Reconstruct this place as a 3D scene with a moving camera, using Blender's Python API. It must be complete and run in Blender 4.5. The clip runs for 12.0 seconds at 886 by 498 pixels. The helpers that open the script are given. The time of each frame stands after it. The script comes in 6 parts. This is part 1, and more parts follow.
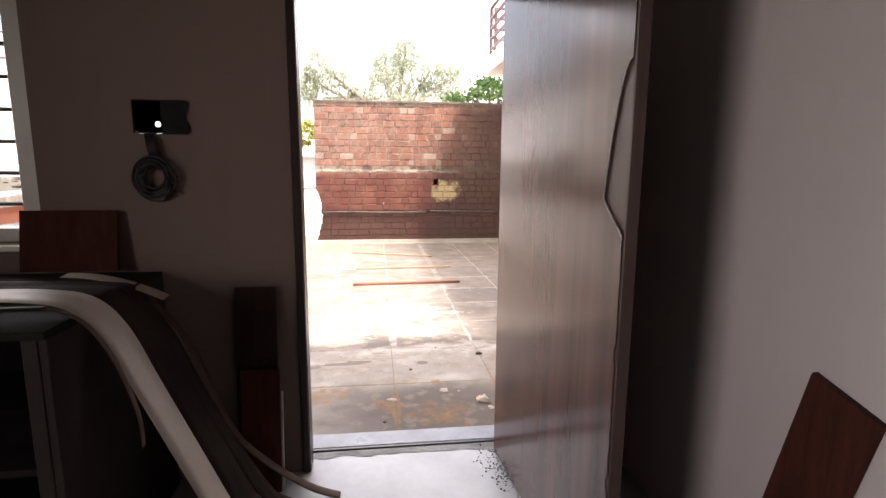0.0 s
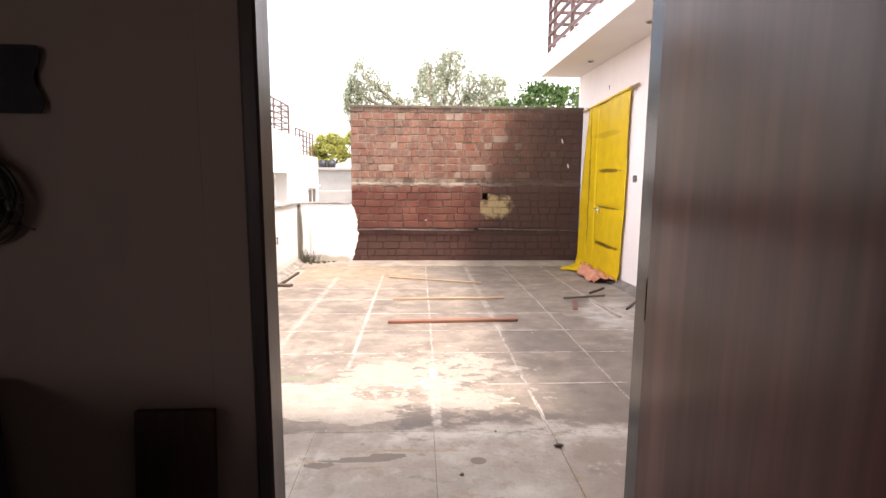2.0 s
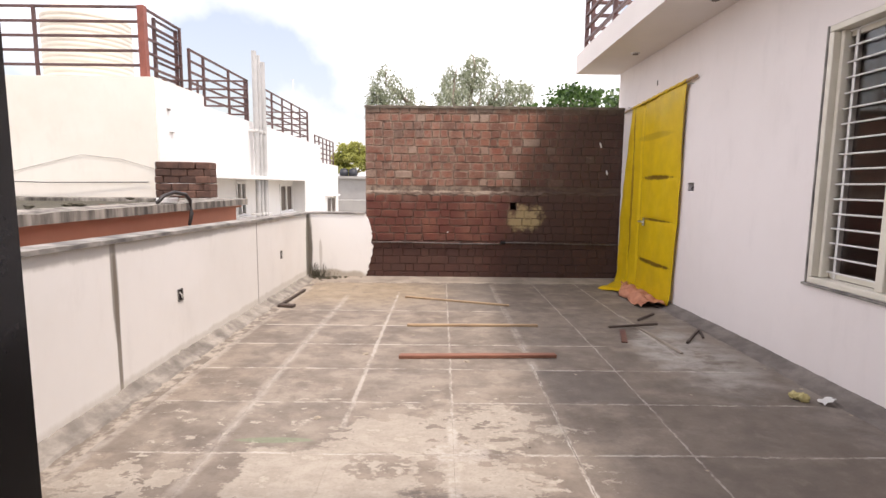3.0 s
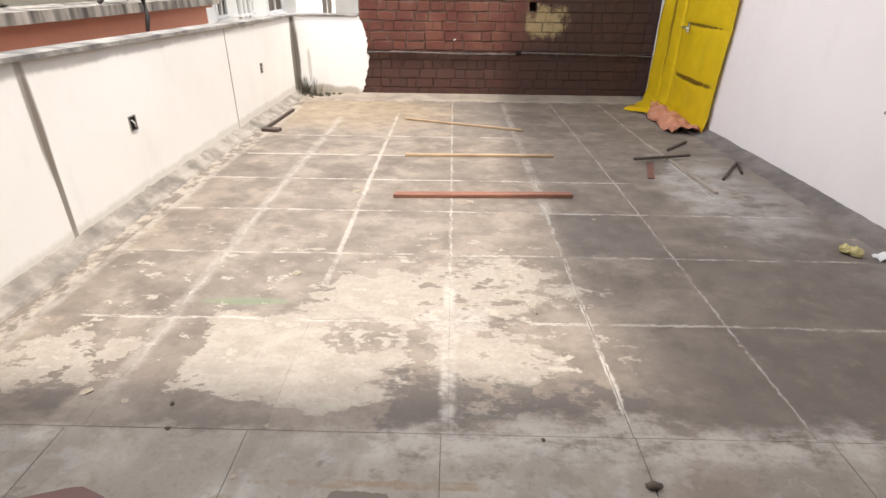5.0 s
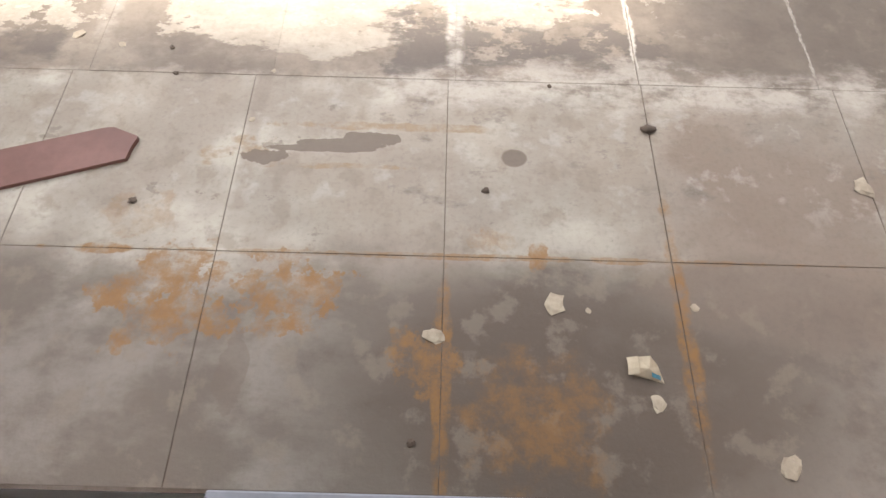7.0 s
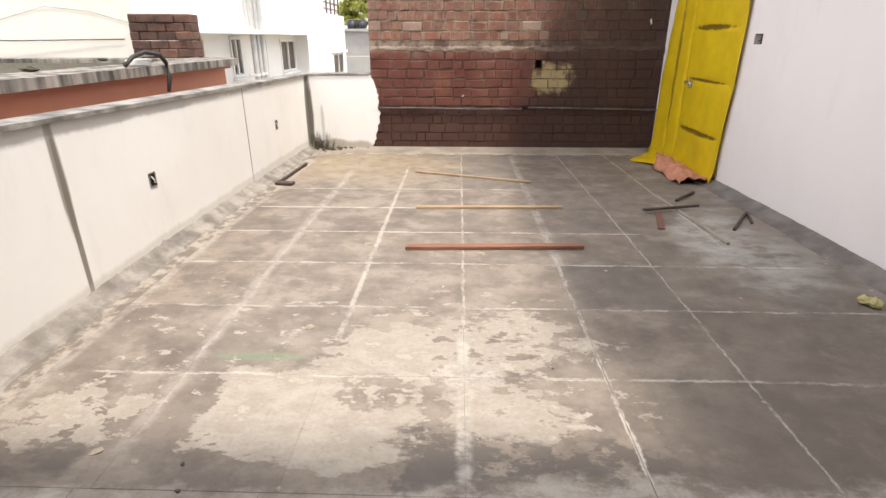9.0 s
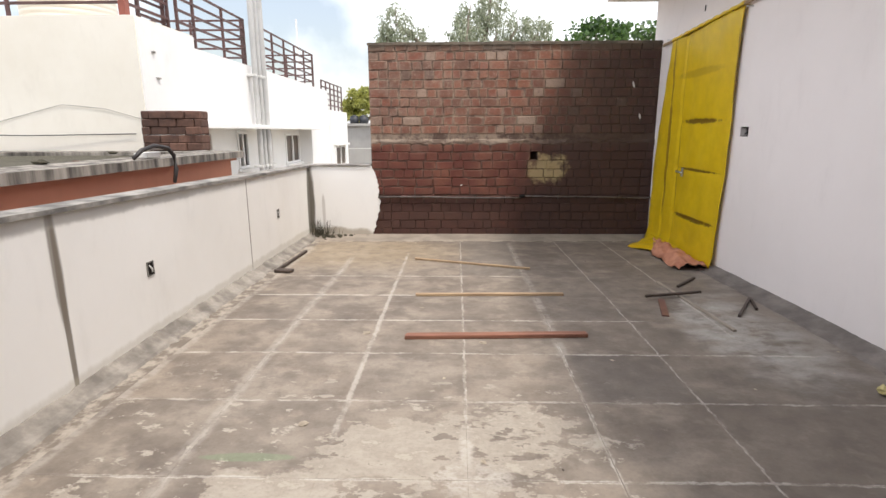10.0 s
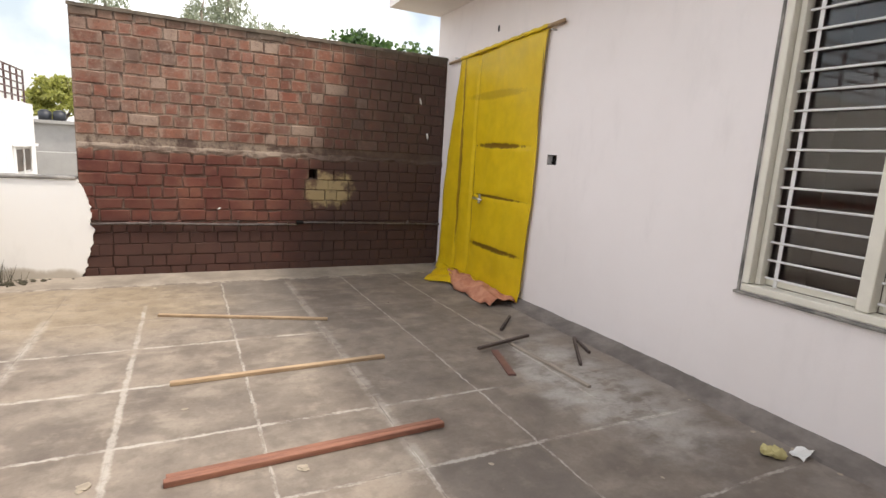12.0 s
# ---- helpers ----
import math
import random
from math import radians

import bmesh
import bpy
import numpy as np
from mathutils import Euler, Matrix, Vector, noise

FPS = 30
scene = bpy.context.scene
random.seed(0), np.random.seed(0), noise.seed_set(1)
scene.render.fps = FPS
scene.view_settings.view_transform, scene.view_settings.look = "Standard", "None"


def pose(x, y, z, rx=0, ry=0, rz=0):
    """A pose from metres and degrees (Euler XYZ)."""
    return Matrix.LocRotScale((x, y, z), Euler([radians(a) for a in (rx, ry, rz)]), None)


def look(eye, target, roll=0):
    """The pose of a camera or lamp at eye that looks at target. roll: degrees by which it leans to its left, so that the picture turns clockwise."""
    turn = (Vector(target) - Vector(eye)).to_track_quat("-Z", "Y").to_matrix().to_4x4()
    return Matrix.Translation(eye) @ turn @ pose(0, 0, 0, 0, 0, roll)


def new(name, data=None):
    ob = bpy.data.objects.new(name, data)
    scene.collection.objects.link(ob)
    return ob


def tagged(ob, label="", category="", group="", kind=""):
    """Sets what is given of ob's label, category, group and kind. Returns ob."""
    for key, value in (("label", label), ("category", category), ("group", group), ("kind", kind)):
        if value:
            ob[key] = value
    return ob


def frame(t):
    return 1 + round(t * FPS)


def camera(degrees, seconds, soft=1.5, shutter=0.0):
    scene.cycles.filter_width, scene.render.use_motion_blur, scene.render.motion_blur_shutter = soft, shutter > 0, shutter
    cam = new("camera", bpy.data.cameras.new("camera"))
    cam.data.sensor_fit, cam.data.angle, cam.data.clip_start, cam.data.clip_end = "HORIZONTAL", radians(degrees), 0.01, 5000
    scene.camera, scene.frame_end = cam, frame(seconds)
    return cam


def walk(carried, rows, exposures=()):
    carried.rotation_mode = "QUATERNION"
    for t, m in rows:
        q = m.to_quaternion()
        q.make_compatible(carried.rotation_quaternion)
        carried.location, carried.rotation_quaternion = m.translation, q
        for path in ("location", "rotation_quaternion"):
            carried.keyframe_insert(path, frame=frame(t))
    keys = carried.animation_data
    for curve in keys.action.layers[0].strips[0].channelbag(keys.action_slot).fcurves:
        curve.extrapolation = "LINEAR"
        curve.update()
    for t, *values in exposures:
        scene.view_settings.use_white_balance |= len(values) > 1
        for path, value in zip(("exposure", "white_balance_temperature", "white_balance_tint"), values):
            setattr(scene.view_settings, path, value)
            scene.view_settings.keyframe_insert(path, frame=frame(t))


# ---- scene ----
import functools

cam = camera(80.5, 12.0)
PATH = [
    (0, (-0.108, -3.14, 1.367), (0.144, -1.182, 1.042), 0.4),
    (0.5, (-0.086, -3.106, 1.361), (0.101, -1.142, 1.036), 0.2),
    (1, (-0.102, -2.856, 1.334), (0.0, -0.885, 1.008), 0.4),
    (1.5, (-0.124, -2.451, 1.363), (-0.038, -0.474, 1.076), 1.0),
    (2, (-0.091, -2.033, 1.353), (0.002, -0.055, 1.075), 0.4),
    (2.5, (-0.043, -1.615, 1.343), (-0.014, 0.369, 1.096), 0.1),
    (2.7, (-0.061, -1.44, 1.316), (-0.047, 0.545, 1.075), 0.4),
    (4.3, (0.02, -0.674, 1.321), (-0.012, 1.304, 1.025), -0.0),
    (4.5, (0.031, -0.649, 1.311), (-0.009, 1.297, 0.851), -0.2),
    (5, (0.006, -0.634, 1.314), (-0.017, 1.144, 0.397), 0.7),
    (5.5, (-0.012, -0.625, 1.32), (-0.013, 0.893, 0.018), 1.6),
    (6, (-0.019, -0.624, 1.307), (-0.004, 0.617, -0.261), 2.3),
    (6.5, (-0.021, -0.626, 1.306), (0.003, 0.302, -0.465), 3.0),
    (6.7, (-0.015, -0.627, 1.323), (-0.002, 0.198, -0.499), 2.4),
    (8.3, (-0.016, -0.638, 1.272), (-0.039, 0.851, -0.063), 0.7),
    (8.5, (-0.006, -0.628, 1.305), (-0.048, 1.003, 0.147), 0.2),
    (9, (-0.021, -0.63, 1.338), (-0.076, 1.224, 0.589), -0.0),
    (9.5, (-0.034, -0.631, 1.351), (-0.092, 1.303, 0.844), 0.1),
    (10, (-0.034, -0.581, 1.34), (-0.085, 1.37, 0.901), -0.2),
    (10.5, (-0.006, -0.317, 1.309), (-0.058, 1.641, 0.903), -0.2),
    (11, (-0.002, -0.054, 1.3), (-0.051, 1.909, 0.92), 0.2),
    (11.5, (-0.154, 0.253, 1.305), (0.272, 2.173, 0.941), 2.9),
    (12, (-0.268, 0.603, 1.311), (0.608, 2.366, 0.959), 3.5),
]
walk(cam, [(t, look(eye, target, roll)) for t, eye, target, roll in PATH], [(t, stops, warm, 20 if t < 3 else 12) for t, stops, warm in (
    (0, 2.0, 6950), (1.0, 2.12, 6950), (1.5, 1.85, 7000), (2.0, 1.37, 7000), (2.5, 0.65, 6950), (4.5, 0.53, 6600), (5.0, 0.93, 6700), (5.5, 1.14, 6800), (6.0, 1.5, 6850), (6.5, 1.67, 6850),
    (8.5, 1.08, 6850), (9.0, 0.8, 6750), (9.5, 0.5, 6600), (11, 0.44, 6600), (12, 0.55, 6800))])

# ---- world, sun ----
world = bpy.data.worlds.new("world")
scene.world = world
world.use_nodes = True
wn, wl = world.node_tree.nodes, world.node_tree.links
bg = wn["Background"]
sky = wn.new("ShaderNodeTexSky")
sky.sky_type, sky.sun_disc = "NISHITA", False
sky.sun_elevation, sky.sun_rotation = radians(66), radians(128)
sky.air_density, sky.dust_density = 1.3, 3.0
wtc = wn.new("ShaderNodeTexCoord")
wno = wn.new("ShaderNodeTexNoise")
wno.inputs["Scale"].default_value, wno.inputs["Detail"].default_value = 2.2, 7.0
wno.inputs["Roughness"].default_value = 0.5
wrp = wn.new("ShaderNodeValToRGB")
wrp.color_ramp.elements[0].position, wrp.color_ramp.elements[1].position = 0.40, 0.60
wrp.color_ramp.elements[0].color = (0.16, 0.16, 0.16, 1)
wmx = wn.new("ShaderNodeMix")
wmx.data_type = "RGBA"
wmx.inputs["B"].default_value = (12.0, 12.2, 12.6, 1)
wmp = wn.new("ShaderNodeMapping")
wmp.inputs["Rotation"].default_value = (0, 0, radians(-24))
wl.new(wtc.outputs["Generated"], wmp.inputs["Vector"])
wl.new(wmp.outputs["Vector"], wno.inputs["Vector"])
wl.new(wno.outputs["Fac"], wrp.inputs["Fac"])
wl.new(wrp.outputs["Color"], wmx.inputs["Factor"])
wl.new(sky.outputs["Color"], wmx.inputs["A"])
wl.new(wmx.outputs["Result"], bg.inputs["Color"])
bg.inputs["Strength"].default_value = 0.125

sun_data = bpy.data.lights.new("sun", "SUN")
sun_data.energy, sun_data.angle, sun_data.color = 2.35, radians(5), (1.0, 0.95, 0.87)
sun = new("sun", sun_data)
sun.matrix_world = look((3.5, -2.7, 10), (0, 0, 0))

# area lamp added as fill for the room; its side window is assumed, unseen
day = bpy.data.lights.new("room_fill_lamp", "AREA")
day.shape, day.size, day.size_y, day.energy, day.color = "RECTANGLE", 1.3, 1.3, 2.5, (1.0, 0.96, 0.95)
# narrow spread keeps the added lamp off the front wall
day.spread = radians(84)
room_fill = new("room_fill_lamp", day)
room_fill.matrix_world = look((-3.19, -4.35, 1.7), (1.0, -1.95, 1.2))


# ---- materials ----
class Nodes:
    """Short hand for one node material."""

    def __init__(self, name):
        self.m = bpy.data.materials.new(name)
        self.m.use_nodes = True
        self.t = self.m.node_tree
        self.b = self.t.nodes["Principled BSDF"]
        self.pos = self.t.nodes.new("ShaderNodeNewGeometry").outputs["Position"]

    def put(self, socket, value):
        if isinstance(value, (int, float, tuple)):
            socket.default_value = value
        else:
            self.t.links.new(value, socket)

    def math(self, op, a, b=0.0, clamp=False):
        n = self.t.nodes.new("ShaderNodeMath")
        n.operation, n.use_clamp = op, clamp
        self.put(n.inputs[0], a), self.put(n.inputs[1], b)
        return n.outputs[0]

    def stretch(self, scale, vector=None, move=(0, 0, 0)):
        n = self.t.nodes.new("ShaderNodeMapping")
        self.put(n.inputs["Vector"], vector or self.pos)
        n.inputs["Scale"].default_value, n.inputs["Location"].default_value = scale, move
        return n.outputs[0]

    def noise(self, scale, detail=4.0, rough=0.55, vector=None):
        n = self.t.nodes.new("ShaderNodeTexNoise")
        n.inputs["Scale"].default_value, n.inputs["Detail"].default_value = scale, detail
        n.inputs["Roughness"].default_value = rough
        self.put(n.inputs["Vector"], vector or self.pos)
        return n.outputs["Fac"]

    def ramp(self, value, low, high):
        n = self.t.nodes.new("ShaderNodeMapRange")
        n.interpolation_type = "SMOOTHSTEP"
        self.put(n.inputs["Value"], value)
        n.inputs["From Min"].default_value, n.inputs["From Max"].default_value = low, high
        return n.outputs["Result"]

    def mix(self, f, a, b):
        n = self.t.nodes.new("ShaderNodeMix")
        n.data_type = "RGBA"
        self.put(n.inputs["Factor"], f)
        for s, c in (("A", a), ("B", b)):
            self.put(n.inputs[s], (*c, 1.0) if isinstance(c, tuple) else c)
        return n.outputs["Result"]

    def axes(self):
        n = self.t.nodes.new("ShaderNodeSeparateXYZ")
        self.put(n.inputs[0], self.pos)
        return n.outputs

    def blob(self, u, v, cu, cv, ru, rv, wobble, amount=0.6, edge=0.25):
        """1 inside an uneven ellipse, 0 outside."""
        du = self.math("DIVIDE", self.math("SUBTRACT", u, cu), ru)
        dv = self.math("DIVIDE", self.math("SUBTRACT", v, cv), rv)
        d = self.math("ADD", self.math("MULTIPLY", du, du), self.math("MULTIPLY", dv, dv))
        d = self.math("ADD", d, self.math("MULTIPLY", self.math("SUBTRACT", wobble, 0.5), -4 * amount))
        return self.ramp(d, 1.0 + edge, 1.0 - edge)

    def random(self):
        return self.t.nodes.new("ShaderNodeObjectInfo").outputs["Random"]

    def done(self, colour, rough=0.7, bump=None, depth=0.3, reach=0.01, metal=0.0, **more):
        self.put(self.b.inputs["Base Color"], (*colour, 1.0) if isinstance(colour, tuple) else colour)
        self.put(self.b.inputs["Roughness"], rough)
        self.put(self.b.inputs["Metallic"], metal)
        for key, value in more.items():
            self.put(self.b.inputs[key.replace("_", " ")], value)
        if bump is not None:
            n = self.t.nodes.new("ShaderNodeBump")
            n.inputs["Strength"].default_value, n.inputs["Distance"].default_value = depth, reach
            self.put(n.inputs["Height"], bump)
            self.put(self.b.inputs["Normal"], n.outputs[0])
        return self.m


def surface(name, light, dark, scale, rough=0.7, depth=0.25, grain=60.0, squash=(1, 1, 1), metal=0.0, vary=0.0, **more):
    """A plain surface with stains at one scale and grain at another."""
    k = Nodes(name)
    v = k.stretch(squash)
    big, fine = k.noise(scale, 5, 0.6, v), k.noise(grain, 4, 0.6, v)
    c = k.mix(k.ramp(big, 0.3, 0.7), light, dark)
    c = k.mix(k.math("MULTIPLY", k.ramp(fine, 0.35, 0.75), 0.35), c, dark)
    if vary:
        c = k.mix(k.math("MULTIPLY", k.random(), vary), c, tuple(x * 0.35 for x in dark))
    return k.done(c, k.math("ADD", k.math("MULTIPLY", big, 0.2), rough - 0.1), fine, depth, 0.004, metal, **more)


def terrace_material():
    """Weathered cement tiles: per-tile tone, grime clouds, dropped plaster, grout smeared over the joints, rust and damp spots."""
    k = Nodes("terrace_tile")
    x, y, z = k.axes()
    big, mid, fine = k.noise(0.9, 6, 0.62), k.noise(4.5, 7, 0.62), k.noise(60, 5, 0.65)
    cloud = k.noise(1.7, 5, 0.55, k.stretch((1, 1, 1), None, (9.3, 2.2, 0)))
    film = k.noise(2.6, 6, 0.6, k.stretch((1, 1.5, 1), None, (5.1, 8.8, 0)))
    drift = k.noise(2.1, 12, 0.7, k.stretch((1, 1.8, 1), None, (3.1, 7.7, 0)))
    chipped = k.noise(7, 10, 0.68, k.stretch((1, 1.5, 1), None, (2.9, 0.4, 0)))
    curd = k.noise(11, 6, 0.62, k.stretch((1, 1, 1), None, (1.7, 4.2, 0)))
    tile = k.random()

    def shift(p, n, amount):
        return k.math("ADD", p, k.math("MULTIPLY", k.math("SUBTRACT", n, 0.5), amount))

    rough_x, rough_y = shift(x, chipped, 0.34), shift(y, drift, 0.42)
    jag = k.noise(22, 5, 0.65, k.stretch((1, 1, 1), None, (3.3, 9.1, 0)))
    thin_x, thin_y = shift(shift(x, mid, 0.03), jag, 0.035), shift(shift(y, film, 0.03), jag, 0.035)

    def span(p, lo, hi, soft):
        return k.math("MULTIPLY", k.ramp(p, lo - soft, lo + soft), k.ramp(p, hi + soft, hi - soft))

    def field(x0, x1, y0, y1, soft=0.012, px=None, py=None):
        return k.math("MULTIPLY", span(px or rough_x, x0, x1, soft), span(py or rough_y, y0, y1, soft))

    def lay(c, mask, amount, colour):
        return k.mix(k.math("MULTIPLY", mask, amount), c, colour)

    def both(*masks):
        return functools.reduce(lambda m, n: k.math("MULTIPLY", m, n), masks)

    def either(*masks):
        return functools.reduce(lambda m, n: k.math("MAXIMUM", m, n), masks)

    # tiles: brown where dusty, grey towards the house
    c = k.mix(tile, (0.248, 0.204, 0.162), (0.182, 0.152, 0.124))
    c = lay(c, k.ramp(k.math("ADD", x, k.math("MULTIPLY", big, 1.0)), 1.1, 2.4), 0.7, (0.182, 0.150, 0.122))
    c = lay(c, k.ramp(cloud, 0.46, 0.64), 0.55, (0.118, 0.093, 0.074))
    haze = k.noise(3.6, 3, 0.5, k.stretch((1, 1, 1), None, (0.7, 5.5, 0)))
    c = lay(c, k.ramp(haze, 0.44, 0.64), 0.45, (0.105, 0.085, 0.071))
    c = lay(c, k.ramp(film, 0.50, 0.66), 0.55, (0.30, 0.255, 0.205))
    c = lay(c, k.ramp(mid, 0.50, 0.70), 0.50, (0.10, 0.079, 0.063))
    c = lay(c, both(k.ramp(mid, 0.46, 0.33), k.ramp(x, 1.3, 0.2)), 0.45, (0.34, 0.285, 0.225))
    c = lay(c, both(k.ramp(x, 0.9, 1.5), k.ramp(y, 2.5, 1.7)), 0.45, (0.105, 0.086, 0.070))
    c = lay(c, both(k.blob(x, y, -0.35, 1.6, 1.1, 0.9, film, 0.8, 0.9), k.ramp(film, 0.36, 0.56)), 0.26, (0.34, 0.295, 0.245))
    c = lay(c, field(0.645, 1.19, 1.86, 2.42, 0.03, x, y), 0.5, (0.12, 0.103, 0.09))
    c = lay(c, field(0.0, 0.612, 4.3, 6.0, 0.012, x, y), 0.55, (0.125, 0.110, 0.096))
    c = lay(c, k.blob(x, y, -1.1, 5.4, 1.0, 0.8, big, 0.4, 0.9), 0.42, (0.36, 0.275, 0.165))
    spots = k.noise(9, 6, 0.62, k.stretch((1, 1, 1), None, (6.1, 2.7, 0)))
    c = lay(c, k.ramp(spots, 0.50, 0.64), 0.30, (0.095, 0.076, 0.060))
    c = lay(c, k.ramp(spots, 0.46, 0.34), 0.20, (0.31, 0.265, 0.215))
    # thin cement wash near the door
    near = k.ramp(shift(y, chipped, 0.25), 0.63, 0.55)
    c = lay(c, near, 0.92, k.mix(k.ramp(film, 0.36, 0.62), (0.295, 0.270, 0.230), (0.405, 0.380, 0.328)))
    c = lay(c, both(near, k.ramp(x, 0.3, 1.0)), 0.45, (0.20, 0.17, 0.142))
    c = lay(c, both(near, k.ramp(cloud, 0.44, 0.62)), 0.55, (0.245, 0.20, 0.16))
    c = lay(c, both(near, k.ramp(haze, 0.45, 0.60)), 0.5, (0.215, 0.182, 0.152))
    # two layers: darker towards the door, darkest right of its middle
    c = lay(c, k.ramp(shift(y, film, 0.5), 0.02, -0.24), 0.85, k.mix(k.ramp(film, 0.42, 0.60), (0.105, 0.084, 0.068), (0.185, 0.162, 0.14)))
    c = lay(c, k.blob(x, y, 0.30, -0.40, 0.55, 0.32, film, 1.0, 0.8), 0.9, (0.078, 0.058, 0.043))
    c = lay(c, k.blob(x, y, 0.98, 0.10, 0.36, 0.34, film, 1.4, 0.7), 0.7, (0.17, 0.125, 0.095))
    c = lay(c, k.blob(x, y, 0.85, -0.16, 0.26, 0.12, film, 1.6, 0.7), 0.6, (0.15, 0.12, 0.098))
    c = lay(c, both(field(-0.3, 1.5, 0.10, 0.62, 0.05), k.ramp(chipped, 0.56, 0.62)), 0.55, (0.17, 0.145, 0.125))
    c = lay(c, field(-0.63, -0.585, 0.10, 0.60, 0.01, thin_x, thin_y), 0.45, (0.20, 0.165, 0.135))
    c = lay(c, both(near, k.ramp(spots, 0.53, 0.64)), 0.5, (0.20, 0.165, 0.13))
    c = lay(c, both(near, k.ramp(spots, 0.46, 0.34), k.ramp(y, 0.0, 0.2)), 0.4, (0.40, 0.38, 0.345))
    c = lay(c, both(near, k.ramp(chipped, 0.62, 0.66)), 0.5, (0.13, 0.105, 0.085))
    # dropped plaster, hard-edged
    slab = both(field(-1.0, -0.16, 0.74, 1.27, 0.010), k.ramp(drift, 0.36, 0.385))
    spill = either(k.blob(x, y, -0.30, 1.42, 0.34, 0.24, chipped, 1.6, 0.10), k.blob(x, y, 0.16, 0.98, 0.24, 0.20, chipped, 2.4, 0.12), k.blob(x, y, -1.48, 0.95, 0.24, 0.16, chipped, 2.6, 0.12),
                   both(k.blob(x, y, 0.2, 1.55, 0.35, 0.25, chipped, 2.8, 0.1), k.ramp(drift, 0.46, 0.5)))
    bare = both(field(-0.50, -0.19, 1.03, 1.22, 0.010), k.ramp(chipped, 0.44, 0.47))
    plaster = both(either(slab, spill), k.math("SUBTRACT", 1.0, k.math("MULTIPLY", bare, 0.9)))
    c = lay(c, plaster, 0.86, k.mix(k.ramp(chipped, 0.36, 0.62), (0.40, 0.358, 0.30), (0.315, 0.275, 0.225)))
    flakes = both(k.ramp(chipped, 0.585, 0.60), k.ramp(drift, 0.46, 0.50), k.ramp(y, 0.7, 0.9), k.ramp(x, 1.1, 0.5), k.ramp(y, 2.6, 1.6))
    c = lay(c, flakes, 0.8, (0.40, 0.36, 0.30))
    # soot along the edge of the wash
    soot = either(both(field(-0.20, 0.74, 0.655, 0.86, 0.03), k.ramp(chipped, 0.43, 0.50)), both(field(-0.21, 0.04, 0.66, 0.93, 0.02), k.ramp(drift, 0.42, 0.48)), both(field(-1.75, -1.30, 0.63, 0.80, 0.04), k.ramp(film, 0.42, 0.54)))
    c = lay(c, soot, 0.85, (0.108, 0.090, 0.078))
    c = lay(c, both(field(0.7, 1.9, 0.63, 1.15, 0.05), k.ramp(film, 0.38, 0.60)), 0.5, (0.115, 0.094, 0.078))
    c = lay(c, k.blob(x, y, -0.92, 1.36, 0.19, 0.03, mid, 0.7), 0.45, (0.16, 0.24, 0.13))
    # cement dust by the house, with wipe marks
    c = lay(c, both(k.blob(x, y, 1.95, 2.85, 0.36, 0.85, mid, 0.7, 0.9), k.ramp(film, 0.36, 0.62)), 0.62, (0.40, 0.38, 0.35))
    c = lay(c, both(k.blob(x, y, 1.85, 2.9, 0.26, 0.6, mid, 0.9, 0.6), k.ramp(chipped, 0.56, 0.46)), 0.35, (0.45, 0.43, 0.40))
    c = lay(c, both(k.ramp(x, 1.9, 2.3), k.ramp(film, 0.40, 0.60)), 0.5, (0.25, 0.225, 0.20))
    # grout smeared across the joints: position, from, to, half width, strength
    gaps = k.ramp(k.noise(4.2, 9, 0.75, k.stretch((1, 1, 1), None, (4.0, 1.0, 0))), 0.42, 0.56)
    tatter = k.ramp(chipped, 0.60, 0.44)
    grout = 0.0
    for pos, lo, hi, half, amount in ((-1.19, 0.72, 5.1, 0.034, 0.30), (-1.185, 0.8, 4.8, 0.013, 0.5), (-0.585, 1.5, 5.3, 0.014, 0.62), (0.012, 0.62, 1.6, 0.026, 0.75), (0.015, 1.6, 6.0, 0.007, 0.7), (0.615, 0.62, 3.0, 0.009, 0.9),
                                      (0.625, 2.4, 5.9, 0.030, 0.35), (1.207, 0.62, 6.0, 0.006, 0.75), (1.803, 2.7, 6.0, 0.008, 0.6), (-1.775, 0.95, 5.6, 0.034, 0.38)):
        line = both(span(thin_x, pos - half, pos + half, half * 0.5), span(y, lo, hi, 0.08))
        line = both(line, k.math("ADD", k.math("MULTIPLY", tatter if half > 0.02 else gaps, 0.8), 0.2))
        grout = k.math("MAXIMUM", grout, k.math("MULTIPLY", line, amount))
    for pos, lo, hi, half, amount in ((0.602, -0.3, 1.9, 0.012, 0.5), (1.228, -1.7, 2.2, 0.008, 0.85), (1.842, -1.75, 2.2, 0.008, 0.7), (2.428, -1.75, 2.2, 0.010, 0.75), (3.01, -1.75, 1.3, 0.010, 0.75),
                                      (3.635, -1.75, 0.7, 0.013, 0.75), (4.262, -1.75, 0.7, 0.013, 0.65), (4.88, -1.75, 1.9, 0.010, 0.2), (5.49, -1.75, 1.9, 0.010, 0.15)):
        line = both(span(thin_y, pos - half, pos + half, half * 0.5), span(x, lo, hi, 0.08))
        line = both(line, k.math("ADD", k.math("MULTIPLY", gaps, 0.9), 0.1))
        grout = k.math("MAXIMUM", grout, k.math("MULTIPLY", line, amount))
    grout = either(grout, k.math("MULTIPLY", both(k.blob(x, y, 0.03, 1.24, 0.17, 0.10, chipped, 1.8, 0.3), tatter), 0.75), k.math("MULTIPLY", both(field(-0.25, 1.45, 0.50, 0.66, 0.05), k.ramp(chipped, 0.60, 0.42)), 0.6))
    c = k.mix(grout, c, (0.47, 0.435, 0.385))
